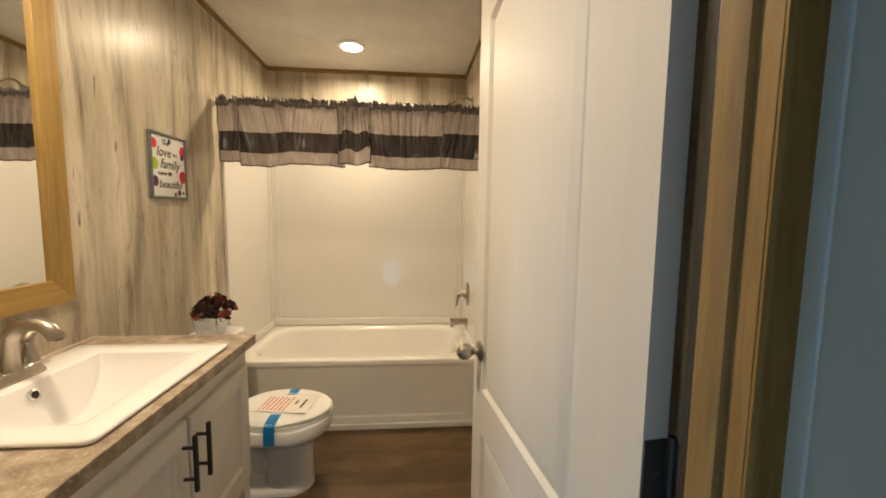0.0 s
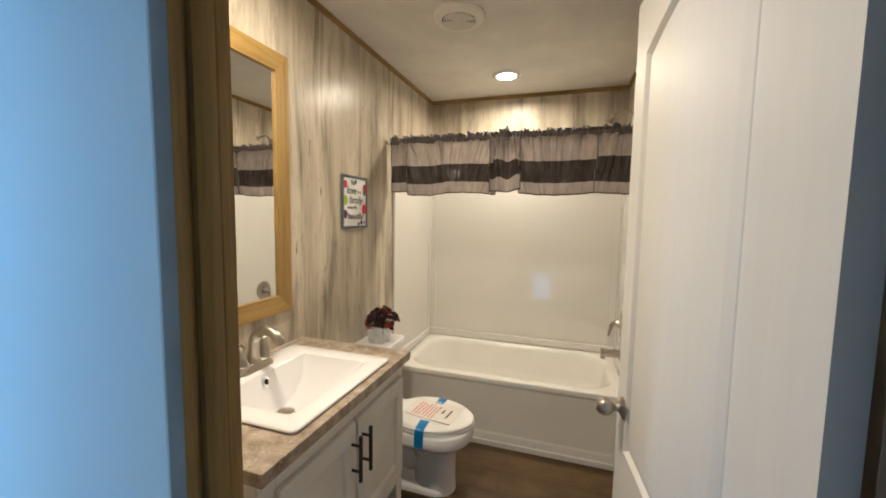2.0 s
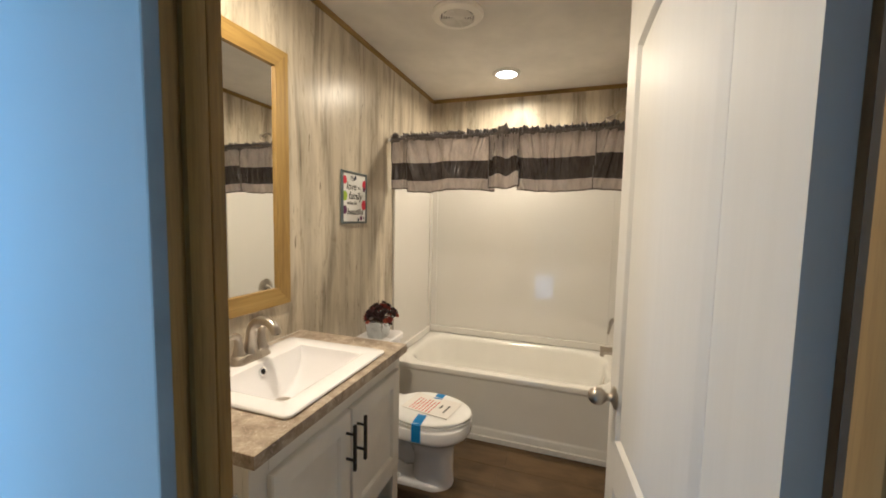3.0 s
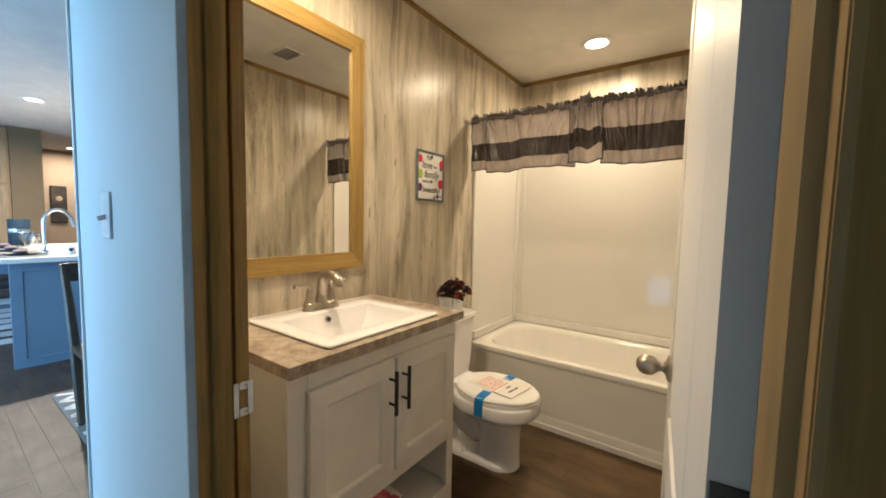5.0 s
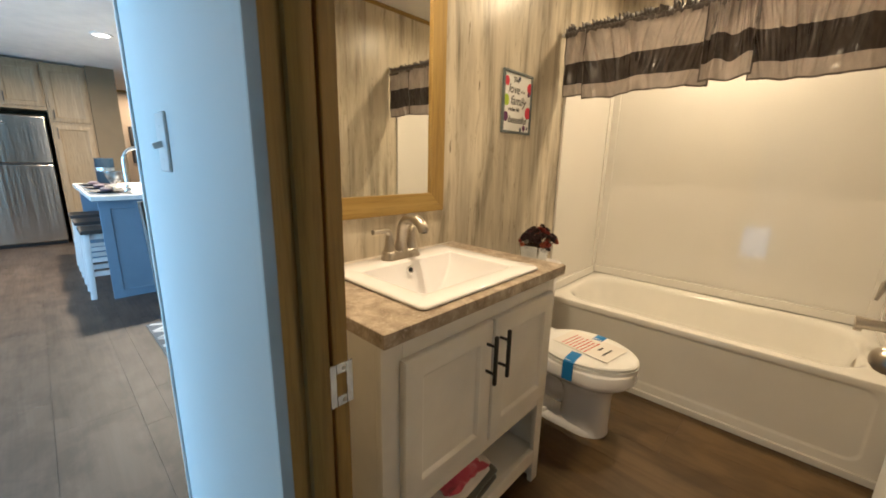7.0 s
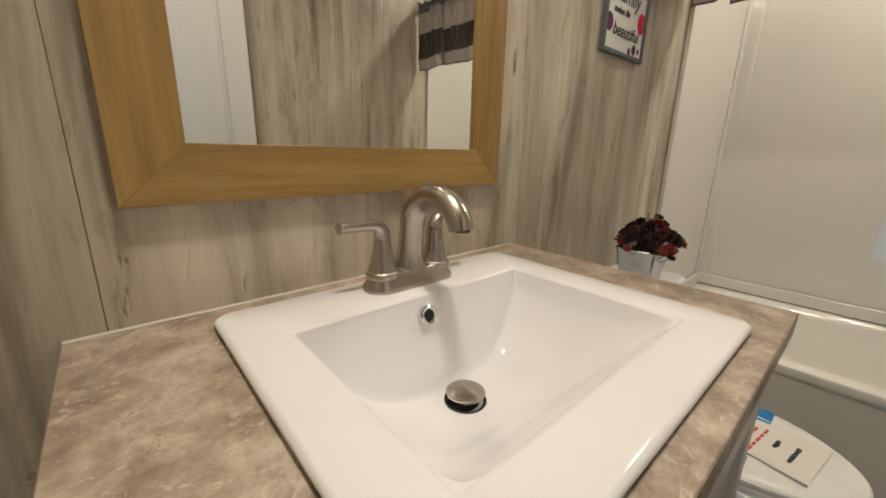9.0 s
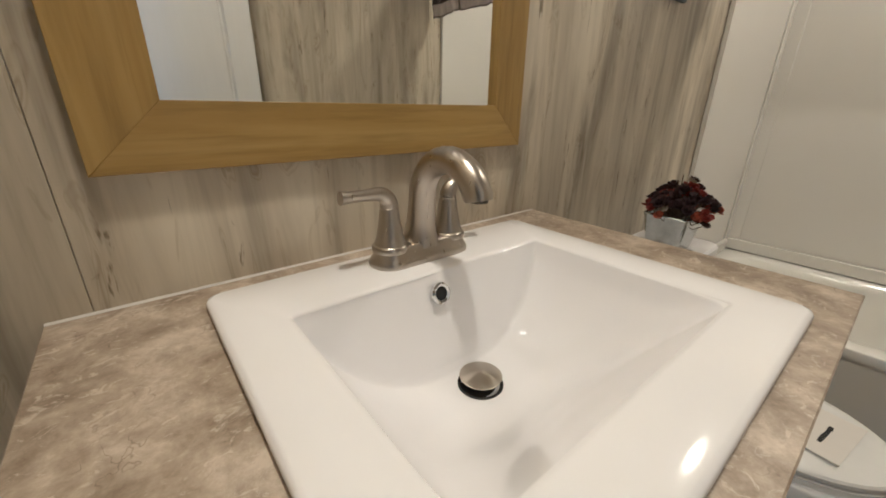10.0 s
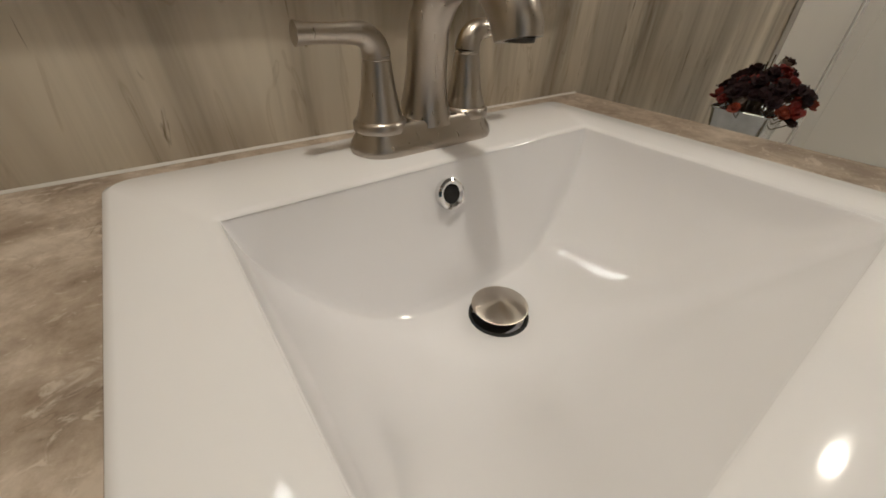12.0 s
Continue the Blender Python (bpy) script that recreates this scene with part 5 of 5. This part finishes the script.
for i in range(nn + 1):
    row = []
    for j in range(nn + 1):
        u, v = i / nn - 0.5, j / nn - 0.5
        q = noise.noise((u * 6, v * 6, 1.7)) * 0.016 + noise.noise((u * 14, v * 14, 4.7)) * 0.007
        hgt = 0.256 + 0.030 * max(0, 1 - 5 * (u * u + v * v)) + max(0, q)
        row.append(b.verts.new((0.428 + u * 0.118 + 0.012 * noise.noise((u * 5, v * 5, 9)), 0.372 + v * 0.185 + 0.016 * noise.noise((u * 5, v * 5, 12)), hgt)))
    g.append(row)
for i in range(nn):
    for j in range(nn):
        b.faces.new((g[i][j], g[i + 1][j], g[i + 1][j + 1], g[i][j + 1]))
ext = bmesh.ops.extrude_face_region(b, geom=b.faces[:])
for v in [q for q in ext["geom"] if isinstance(q, bmesh.types.BMVert)]:
    v.co.z -= 0.004
bmesh.ops.recalc_face_normals(b, faces=b.faces[:])
part("cloth", b, M["towel_pink"], pk, smooth=70)

# ---- bath mat in front of the vanity ----
mat_rug = thing("bath_mat", "beige short-pile bath mat on the plank floor", "bath mat", (0.85, 0.36, 0))
MATX0, MATX1, MATY0, MATY1 = 0.478, 1.238, 0.100, 0.608
b = bmesh.new()
g = []
for i in range(77):
    row = []
    for j in range(53):
        x, y = MATX0 + (MATX1 - MATX0) * i / 76, MATY0 + (MATY1 - MATY0) * j / 52
        edge = min(i, 76 - i, j, 52 - j)
        h = (0.003, 0.0095, 0.012)[min(edge, 2)] + 0.0016 * noise.noise((x * 90, y * 90, 0.4)) + 0.0012 * noise.noise((x * 11, y * 11, 2.4))
        row.append(b.verts.new((x + 0.002 * noise.noise((y * 14, 1.0, 0.0)), y + 0.002 * noise.noise((x * 14, 5.0, 0.0)), h)))
    g.append(row)
for i in range(76):
    for j in range(52):
        b.faces.new((g[i][j], g[i + 1][j], g[i + 1][j + 1], g[i][j + 1]))
rim_v = [g[i][0] for i in range(77)] + [g[76][j] for j in range(1, 53)] + [g[i][52] for i in range(75, -1, -1)] + [g[0][j] for j in range(51, 0, -1)]
low_v = [b.verts.new((v.co.x, v.co.y, 0.0006)) for v in rim_v]
for i in range(len(rim_v)):
    j = (i + 1) % len(rim_v)
    b.faces.new((rim_v[i], rim_v[j], low_v[j], low_v[i]))
b.faces.new(low_v)
bmesh.ops.recalc_face_normals(b, faces=b.faces[:])
part("tufted_top", b, M["mat_pile"], mat_rug, smooth=60)

# ---- open living and kitchen area beyond the doorway ----
structure("ceiling_4", cuboid(-9.0, -0.15, -3.3, -1.25, CEIL, CEIL + 0.1), M["ceiling"], "white ceiling of the living room")
structure("ceiling_2", cuboid(-9.0, 3.3, -1.25, FRONT_OUT, CEIL, CEIL + 0.1), M["ceiling"], "white ceiling of the living area")
structure("ceiling_3", cuboid(-9.0, -0.115, FRONT_OUT, 4.1, CEIL, CEIL + 0.1), M["ceiling"], "white ceiling of the kitchen")
HW = M["hall_wall"]


def wall_with_openings(name, axis, a, b0, lo, hi, holes, mat, label):
    """A wall between a and b0 across its thickness, from lo to hi along its run, with openings (start, end, sill, head)."""
    def box(p, q, z0, z1, bm):
        return cuboid(a, b0, p, q, z0, z1, bm=bm) if axis == "x" else cuboid(p, q, a, b0, z0, z1, bm=bm)
    bm, at = None, lo
    for h0, h1, z0, z1 in sorted(holes):
        bm = box(at, h0, 0, CEIL, bm)
        if z0 > 0:
            bm = box(h0, h1, 0, z0, bm)
        bm = box(h0, h1, z1, CEIL, bm)
        at = h1
    return structure(name, box(at, hi, 0, CEIL, bm), mat, label)


wall_with_openings("wall_street", "y", -3.3, -3.2, -9.0, -0.15, [(-3.2, -0.6, 0.3, 2.2), (-6.2, -4.2, 0.8, 2.1)], HW, "outer wall with two windows")
wall_with_openings("wall_far_east", "x", 3.2, 3.3, -1.25, FRONT_IN, [], HW, "plain end wall")
# Unseen walls, added to keep window light off the doorway's right side.
structure("wall_return", cuboid(-0.25, -0.15, -3.2, -1.25, 0, CEIL), HW, "unseen wall return, added so the low opening faces outdoors")
wall_with_openings("wall_light_block", "y", -1.25, -1.15, -0.25, 3.2, [(0.57, 0.89, 0.06, 0.51)], HW, "unseen wall facing the bathroom door, added to block daylight, with a low opening")
# Made-up opening, there only to be reflected in the glossy surround.
mirrored_opening = structure("window_3", cuboid(0.57, 0.89, -1.24, -1.16, 0.06, 0.07), M["white"], "made-up low opening, added for a reflection in the tub surround")
part("pane", cuboid(0.57, 0.89, -1.223, -1.217, 0.07, 0.51), M["glass"], mirrored_opening).visible_shadow = False
structure("wall_kitchen_north", cuboid(-9.0, -0.115, 4.0, 4.1, 0, CEIL), HW, "plain wall")
structure("wall_far_west", cuboid(-9.0, -8.5, -3.2, 4.0, 0, CEIL), M["tan_wall"], "tan wall of the far room")
structure("wall_fridge", cuboid(-7.2, -7.1, -3.2, 0.235, 0, CEIL), M["taupe"], "taupe wall behind the kitchen cabinets")
structure("wall_stub", cuboid(-7.2, -6.34, 0.24, 0.545, 0, CEIL), M["taupe"], "taupe wall end beside the pantry")
structure("trim_6", cuboid(-8.5, -8.48, 0.4, 3.9, CEIL - 0.045, CEIL), M["trim_y"], "brown strip under the ceiling")

for wname, x0, x1, z0, z1 in (("window_1", -3.2, -0.6, 0.3, 2.2), ("window_2", -6.2, -4.2, 0.8, 2.1)):
    w = structure(wname, cuboid(x0, x1, -3.3, -3.2, z0, z0 + 0.05), M["white"], "white framed window with daylight")
    for a in ((x0, x0 + 0.05, z0 + 0.05, z1 - 0.05), (x1 - 0.05, x1, z0 + 0.05, z1 - 0.05), ((x0 + x1) / 2 - 0.03, (x0 + x1) / 2 + 0.03, z0 + 0.05, z1 - 0.05), (x0, x1, z1 - 0.05, z1)):
        part("window_frame", cuboid(a[0], a[1], -3.28, -3.22, a[2], a[3]), M["white"], w)
    pane = part("pane", cuboid(x0 + 0.05, x1 - 0.05, -3.253, -3.247, z0 + 0.05, z1 - 0.05), M["glass"], w)
    pane.visible_shadow = False
structure("ground", cuboid(-200, 200, -203.4, 200, -0.6, -0.5), plain("grass_ground", (0.06, 0.09, 0.03), 0.9, vary=0.4, scale=0.8), "grass outside the windows")
# Fittings for all kitchen lamps, the two added unseen ones included.
for lx, ly, _ in KITCHEN_LAMPS:
    downlight(lx, ly, "kitchen ceiling lights", M["kitchen_glow"])

# fridge
fr = thing("refrigerator", "stainless steel top-freezer refrigerator", "refrigerator", (-6.7, -0.6, 0))
FY0, FY1 = -0.985, -0.235
part("body", cuboid(-7.05, -6.43, FY0 + 0.006, FY1 - 0.006, 0.03, 1.725, 0.01, 2), M["black"], fr)
part("lower_door", cuboid(-6.43, -6.36, FY0 + 0.01, FY1 - 0.012, 0.055, 1.095, 0.012, 3), M["steel"], fr)
part("upper_door", cuboid(-6.43, -6.36, FY0 + 0.01, FY1 - 0.012, 1.115, 1.715, 0.012, 3), M["steel"], fr)
part("grip_strip", cuboid(-6.41, -6.355, FY0 + 0.01, FY1 - 0.012, 1.097, 1.113), M["black"], fr, "dark grip between the doors")
part("plinth", cuboid(-7.0, -6.42, FY0 + 0.02, FY1 - 0.02, 0.0, 0.05), M["black"], fr)
part("badge", cuboid(-6.3605, -6.358, -0.66, -0.60, 1.60, 1.615), M["bronze"], fr)


def cupboard(label, y0, y1, z0, z1, doors, cat="kitchen cabinet"):
    c = thing("kitchen_cabinet", label, cat, (-6.7, (y0 + y1) / 2, z0), "pale oak kitchen cabinets")
    part("body", cuboid(-7.09, -6.37, y0, y1, z0, z1), M["oak"], c)
    for a, b_, c0, c1, hy, h0, h1 in doors:
        shaker_door(c, -6.369, a, b_, c0, c1, M["oak"], hy, h0, h1)
    return c


cupboard("pale oak cabinet over the refrigerator with two doors", -1.02, -0.205, 1.80, 2.40, [(-0.995, -0.625, 1.84, 2.36, -0.66, 1.87, 1.99), (-0.605, -0.225, 1.84, 2.36, -0.57, 1.87, 1.99)])
cupboard("tall pale oak pantry cabinet beside the refrigerator", -0.200, 0.235, 0.0, 2.40, [(-0.180, 0.215, 1.66, 2.36, -0.145, 1.70, 1.82), (-0.180, 0.215, 0.10, 1.62, -0.145, 1.44, 1.58)])
cupboard("pale oak kitchen base and wall unit", -2.4, -1.04, 0.0, 2.40, [(-2.38, -1.73, 0.1, 2.36, -1.78, 1.0, 1.14), (-1.71, -1.06, 0.1, 2.36, -1.66, 1.0, 1.14)])

# island
isl = thing("kitchen_island", "blue-grey painted kitchen island with a recessed end panel", "kitchen island", (-4.1, 0.4, 0))
IB = M["island_blue"]
part("body", cuboid(-5.0, -3.19, 0.16, 0.80, 0.0, 0.868), IB, isl)
ib = bmesh.new()
y0, y1, z1 = -0.115, 0.80, 0.868


def isl_ring(i, xx):
    return [(xx, y0 + i, i), (xx, y1 - i, i), (xx, y1 - i, z1 - i), (xx, y0 + i, z1 - i)]


loft([isl_ring(0, -3.19), isl_ring(0, -3.16), isl_ring(0.07, -3.16), isl_ring(0.075, -3.168), isl_ring(0.09, -3.168)], bm=ib)
part("end_panel", ib, IB, isl, smooth=20)
part("end_panel", cuboid(-5.03, -5.0, y0, y1, 0, z1), IB, isl)
top2 = thing("island_countertop", "thick white quartz island countertop", "countertop", (-4.1, 0.3, 0.87))
part("slab", cuboid(-5.08, -3.10, -0.16, 0.84, 0.869, 0.910, 0.006, 2), M["quartz"], top2)

stool = thing("bar_stool", "white wooden bar stool with a dark seat", "stool", (-3.43, -0.09, 0), "stools along the island")
sx, sy_ = -3.43, -0.09
for dx in (-1, 1):
    for dy in (-1, 1):
        part("leg", loft([rounded(sx + dx * 0.155, sy_ + dy * 0.150, 0.020, 0.020, 0.003, 0.0, 2), rounded(sx + dx * 0.130, sy_ + dy * 0.125, 0.020, 0.020, 0.003, 0.575, 2)]), M["stool_white"], stool)
for dx in (-1, 1):
    part("stretcher", cuboid(sx + dx * 0.146 - 0.010, sx + dx * 0.146 + 0.010, sy_ - 0.13, sy_ + 0.13, 0.20, 0.24), M["stool_white"], stool)
for dy in (-1, 1):
    part("stretcher", cuboid(sx - 0.12, sx + 0.12, sy_ + dy * 0.140 - 0.010, sy_ + dy * 0.140 + 0.010, 0.28, 0.32), M["stool_white"], stool)
part("apron", cuboid(sx - 0.13, sx + 0.13, sy_ - 0.125, sy_ + 0.125, 0.525, 0.576), M["stool_white"], stool)
part("seat", cuboid(sx - 0.17, sx + 0.17, sy_ - 0.165, sy_ + 0.165, 0.575, 0.61, 0.008, 2), M["seat_dark"], stool, "dark wooden seat")
for k in (1, 2):
    copy_thing(stool, Matrix.Translation((-3.43 - 0.60 * k, -0.09, 0)))

# things on the island
kf = thing("kitchen_faucet", "tall chrome gooseneck kitchen faucet", "faucet", (-3.6, 0.15, 0.91))
pts = [(-3.6, 0.15, 0.91 + 0.27 * k / 4) for k in range(5)]
for k in range(1, 13):
    a = radians(180 - 165 * k / 12)
    pts.append((-3.6, 0.15 + 0.095 + 0.095 * math.cos(a), 1.18 + 0.13 * math.sin(a)))
pts.append((-3.6, 0.355, 1.15))
part("spout", tube(pts, [0.015] * 17 + [0.018], 16), M["chrome"], kf)
part("base", lathe(-3.6, 0.15, [(0.028, 0.910), (0.028, 0.925), (0.018, 0.94)], 20), M["chrome"], kf)
part("lever", tube([(-3.585, 0.15, 0.98), (-3.53, 0.13, 1.0)], 0.006, 10), M["chrome"], kf)

for k, px in enumerate((-3.42, -3.95, -4.50)):
    mat_ = thing("place_mat", "flat woven grey place mat on the island", "place mat", (px, -0.02, 0.91), "place settings")
    part("mat", cuboid(px - 0.2, px + 0.2, -0.145, 0.13, 0.911, 0.914), M["rug_dark"], mat_)
    plate = thing("plate", "dark dinner plate on a place mat", "plate", (px, -0.02, 0.914), "place settings")
    part("dish", lathe(px, -0.02, [(0.07, 0.914), (0.08, 0.917), (0.125, 0.930), (0.127, 0.932), (0.08, 0.921), (0.002, 0.920)], 28), M["seat_dark"], plate)
    nap = thing("napkin", "folded plum napkin on a plate", "napkin", (px, -0.02, 0.921), "place settings")
    part("cloth", loft([oval(px, -0.02, a, c, z, 18) for a, c, z in ((0.05, 0.03, 0.9215), (0.075, 0.05, 0.93), (0.07, 0.045, 0.95), (0.03, 0.02, 0.962))]), M["plum"], nap)
for gx_, gy_ in ((-3.80, 0.08), (-3.98, 0.14), (-4.25, 0.10), (-4.42, 0.16), (-3.62, 0.05)):
    wg = thing("wine_glass", "clear stemmed wine glass", "wine glass", (gx_, gy_, 0.91), "glasses on the island")
    part("glass", lathe(gx_, gy_, [(0.033, 0.911), (0.033, 0.913), (0.005, 0.917), (0.004, 0.985), (0.020, 0.995), (0.038, 1.03), (0.036, 1.075), (0.0345, 1.075), (0.036, 1.03), (0.018, 0.998), (0.001, 0.992)], 20), M["glass"], wg)
tin = thing("canister", "tall dark blue cylindrical canister", "canister", (-4.75, 0.1, 0.91))
part("tin", lathe(-4.75, 0.12, [(0.085, 0.911), (0.085, 1.20), (0.082, 1.205), (0.002, 1.205)], 28), M["navy"], tin)
part("tin_label", lathe(-4.75, 0.12, [(0.0856, 1.06), (0.0862, 1.062), (0.0862, 1.10), (0.0856, 1.102)], 28), M["galvanised"], tin)
mug = thing("mug", "white mug with a dark heart on the island", "mug", (-3.32, 0.27, 0.91))
part("cup", lathe(-3.32, 0.27, [(0.035, 0.911), (0.04, 0.915), (0.042, 0.995), (0.039, 0.995), (0.036, 0.92), (0.001, 0.918)], 24), M["plate_white"], mug)
heart = [(0.27 + 0.0011 * 16 * math.sin(a) ** 3, 0.955 + 0.0011 * (13 * math.cos(a) - 5 * math.cos(2 * a) - 2 * math.cos(3 * a) - math.cos(4 * a))) for a in [2 * math.pi * k / 28 for k in range(28)]]
part("heart", prism(heart, "x", -3.284, -3.2775), M["ink_black"], mug)
tray = thing("serving_tray", "pale tray beside the kitchen faucet", "tray", (-3.32, 0.33, 0.91))
part("tray", loft([rounded(-3.32, 0.36, 0.10, 0.17, 0.03, z) for z in (0.9102, 0.9108)]), M["plate_white"], tray)
jar = thing("glass_jar", "small white jar with greenery", "jar", (-3.35, 0.42, 0.911))
part("jar", lathe(-3.35, 0.42, [(0.035, 0.911), (0.04, 0.93), (0.035, 1.0), (0.025, 1.01), (0.001, 1.01)], 20), M["plate_white"], jar)

# poster on the far wall
ps = thing("wall_picture", "tall dark framed picture on the tan wall", "picture", (-8.5, 1.03, 1.1))
part("frame", cuboid(-8.499, -8.47, 0.915, 1.135, 1.10, 1.78, 0.004, 1), M["black"], ps)
part("print", cuboid(-8.4695, -8.466, 0.935, 1.115, 1.12, 1.76), M["poster"], ps)
part("bright_spot", moved(loft([oval(0, 0, r, r, z, 18) for r, z in ((0.045, 0.0), (0.040, 0.002))]), Matrix.Translation((-8.466, 1.03, 1.55)) @ Matrix.Rotation(math.pi / 2, 4, "Y")), M["tan_wall"], ps)

# rug with a pale lattice
rug = thing("area_rug", "charcoal rug with an ivory zigzag lattice", "rug", (-1.2, 1.2, 0))
RX0, RX1, RY0, RY1 = -2.30, -0.30, -0.035, 2.6
part("base", cuboid(RX0, RX1, RY0, RY1, 0.001, 0.011, 0.004, 1), M["rug_dark"], rug)
b = bmesh.new()
step = 0.155


def strip(p, q):
    d = (Vector(q) - Vector(p))
    nrm = Vector((-d.y, d.x)).normalized() * 0.020
    vs = [Vector(p) + nrm, Vector(q) + nrm, Vector(q) - nrm, Vector(p) - nrm]
    b.faces.new([b.verts.new((min(max(v.x, RX0 + 0.01), RX1 - 0.01), min(max(v.y, RY0 + 0.01), RY1 - 0.01), 0.0125)) for v in vs])


for i in range(13):
    for j in range(11):
        x, y = RX0 + 0.02 + i * step, RY0 + 0.02 + j * step * 1.6
        if x + step > RX1 or y + step * 1.6 > RY1:
            continue
        strip((x, y), (x + step / 2, y + step * 0.8))
        strip((x + step / 2, y + step * 0.8), (x + step, y))
        strip((x, y + step * 1.6), (x + step / 2, y + step * 0.8))
        strip((x + step / 2, y + step * 0.8), (x + step, y + step * 1.6))
tagged(part("lattice", b, M["rug_pale"], rug, "ivory woven lattice"), kind="stuff")

# dining chair at the edge of the rug
ch = thing("dining_chair", "dark wooden dining chair with a curved slatted back", "chair", (-1.5, 0.21, 0))
for cy in (0.0, 0.42):
    part("back_post", tube([(-1.64, cy, 0.012), (-1.69, cy, 0.25), (-1.73, cy, 0.47), (-1.81, cy, 0.70), (-1.93, cy, 0.95)], [0.018, 0.021, 0.024, 0.022, 0.018], 10, 1.25), M["chair_wood"], ch)
    part("leg", tube([(-1.26, cy, 0.012), (-1.27, cy, 0.45)], [0.016, 0.021], 10), M["chair_wood"], ch)
part("seat", cuboid(-1.74, -1.24, -0.02, 0.44, 0.45, 0.485, 0.01, 2), M["chair_wood"], ch)
part("top_rail", loft([[(x - 0.03 * math.sin(math.pi * (y + 0.02) / 0.46), y, z) for x, z in ((-1.905, 0.85), (-1.88, 0.85), (-1.92, 0.96), (-1.945, 0.96))] for y in (-0.02, 0.06, 0.135, 0.21, 0.285, 0.36, 0.44)]), M["chair_wood"], ch)
for y0_ in (0.10, 0.19, 0.28):
    part("splat", loft([[(-1.905, y, 0.86), (-1.885, y, 0.86), (-1.72, y, 0.487), (-1.74, y, 0.487)] for y in (y0_, y0_ + 0.05)]), M["chair_wood"], ch)

# ---- floors, plank by plank ----
sub = structure("floor", cuboid(0.0, WIDE, FRONT_IN, 2.6, -0.08, -0.003), M["joint"], "brown wood-plank floor of the bathroom")
b = cuboid(-9.0, 3.3, -1.25, FRONT_IN, -0.08, -0.003)
cuboid(-9.0, -0.15, -3.3, -1.25, -0.08, -0.003, bm=b)
cuboid(-9.0, 0.0, FRONT_IN, 4.1, -0.08, -0.003, bm=b)
hall = structure("floor_2", b, M["joint_pale"], "grey-brown wood-plank floor of the living area")


def planks(parent, x0, x1, y0, y1, w, ln, mat, seed):
    """Planks along x, with staggered ends, sharing meshes between alike sizes."""
    rnd = random.Random(seed)
    shared = {}
    y, row = y0, 0
    while y < y1 - 0.005:
        wy = min(w, y1 - y)
        x = x0 - rnd.uniform(0.1, 0.9) * ln
        while x < x1:
            a, c = max(x, x0), min(x + ln, x1)
            if c - a > 0.01:
                key = (round(c - a, 3), round(wy, 3))
                if key not in shared:
                    shared[key] = mesh_of(cuboid(-key[0] / 2 + 0.0004, key[0] / 2 - 0.0004, -wy / 2 + 0.0004, wy / 2 - 0.0004, -0.003, 0.0, 0.0005, 1), mat, 0)
                ob = new("plank", shared[key])
                ob.parent = parent
                ob.location = ((a + c) / 2, y + wy / 2, 0)
            x += ln
        y += w
        row += 1


planks(sub, 0.0, WIDE, FRONT_IN, TF + 0.02, 0.18, 1.2, M["bath_floor"], 3)
planks(hall, -6.6, 0.0, FRONT_IN, 0.93, 0.30, 1.2, M["hall_floor"], 5)
planks(hall, -6.6, 2.0, -1.15, FRONT_IN, 0.30, 1.2, M["hall_floor"], 6)
planks(hall, -6.6, -0.25, -2.49, -1.15, 0.30, 1.2, M["hall_floor"], 7)
structure("floor_3", cuboid(-9.0, -0.25, -3.2, -2.49, -0.0029, -0.0005), M["hall_floor"], "grey-brown wood floor along the windows")
structure("floor_4", cuboid(-9.0, -0.115, 0.93, 4.1, -0.0029, -0.0005), M["hall_floor"], "grey-brown wood floor of the dining area")
structure("floor_5", cuboid(-9.0, -6.6, -2.49, 0.93, -0.0029, -0.0005), M["hall_floor"], "grey-brown wood floor of the far room")
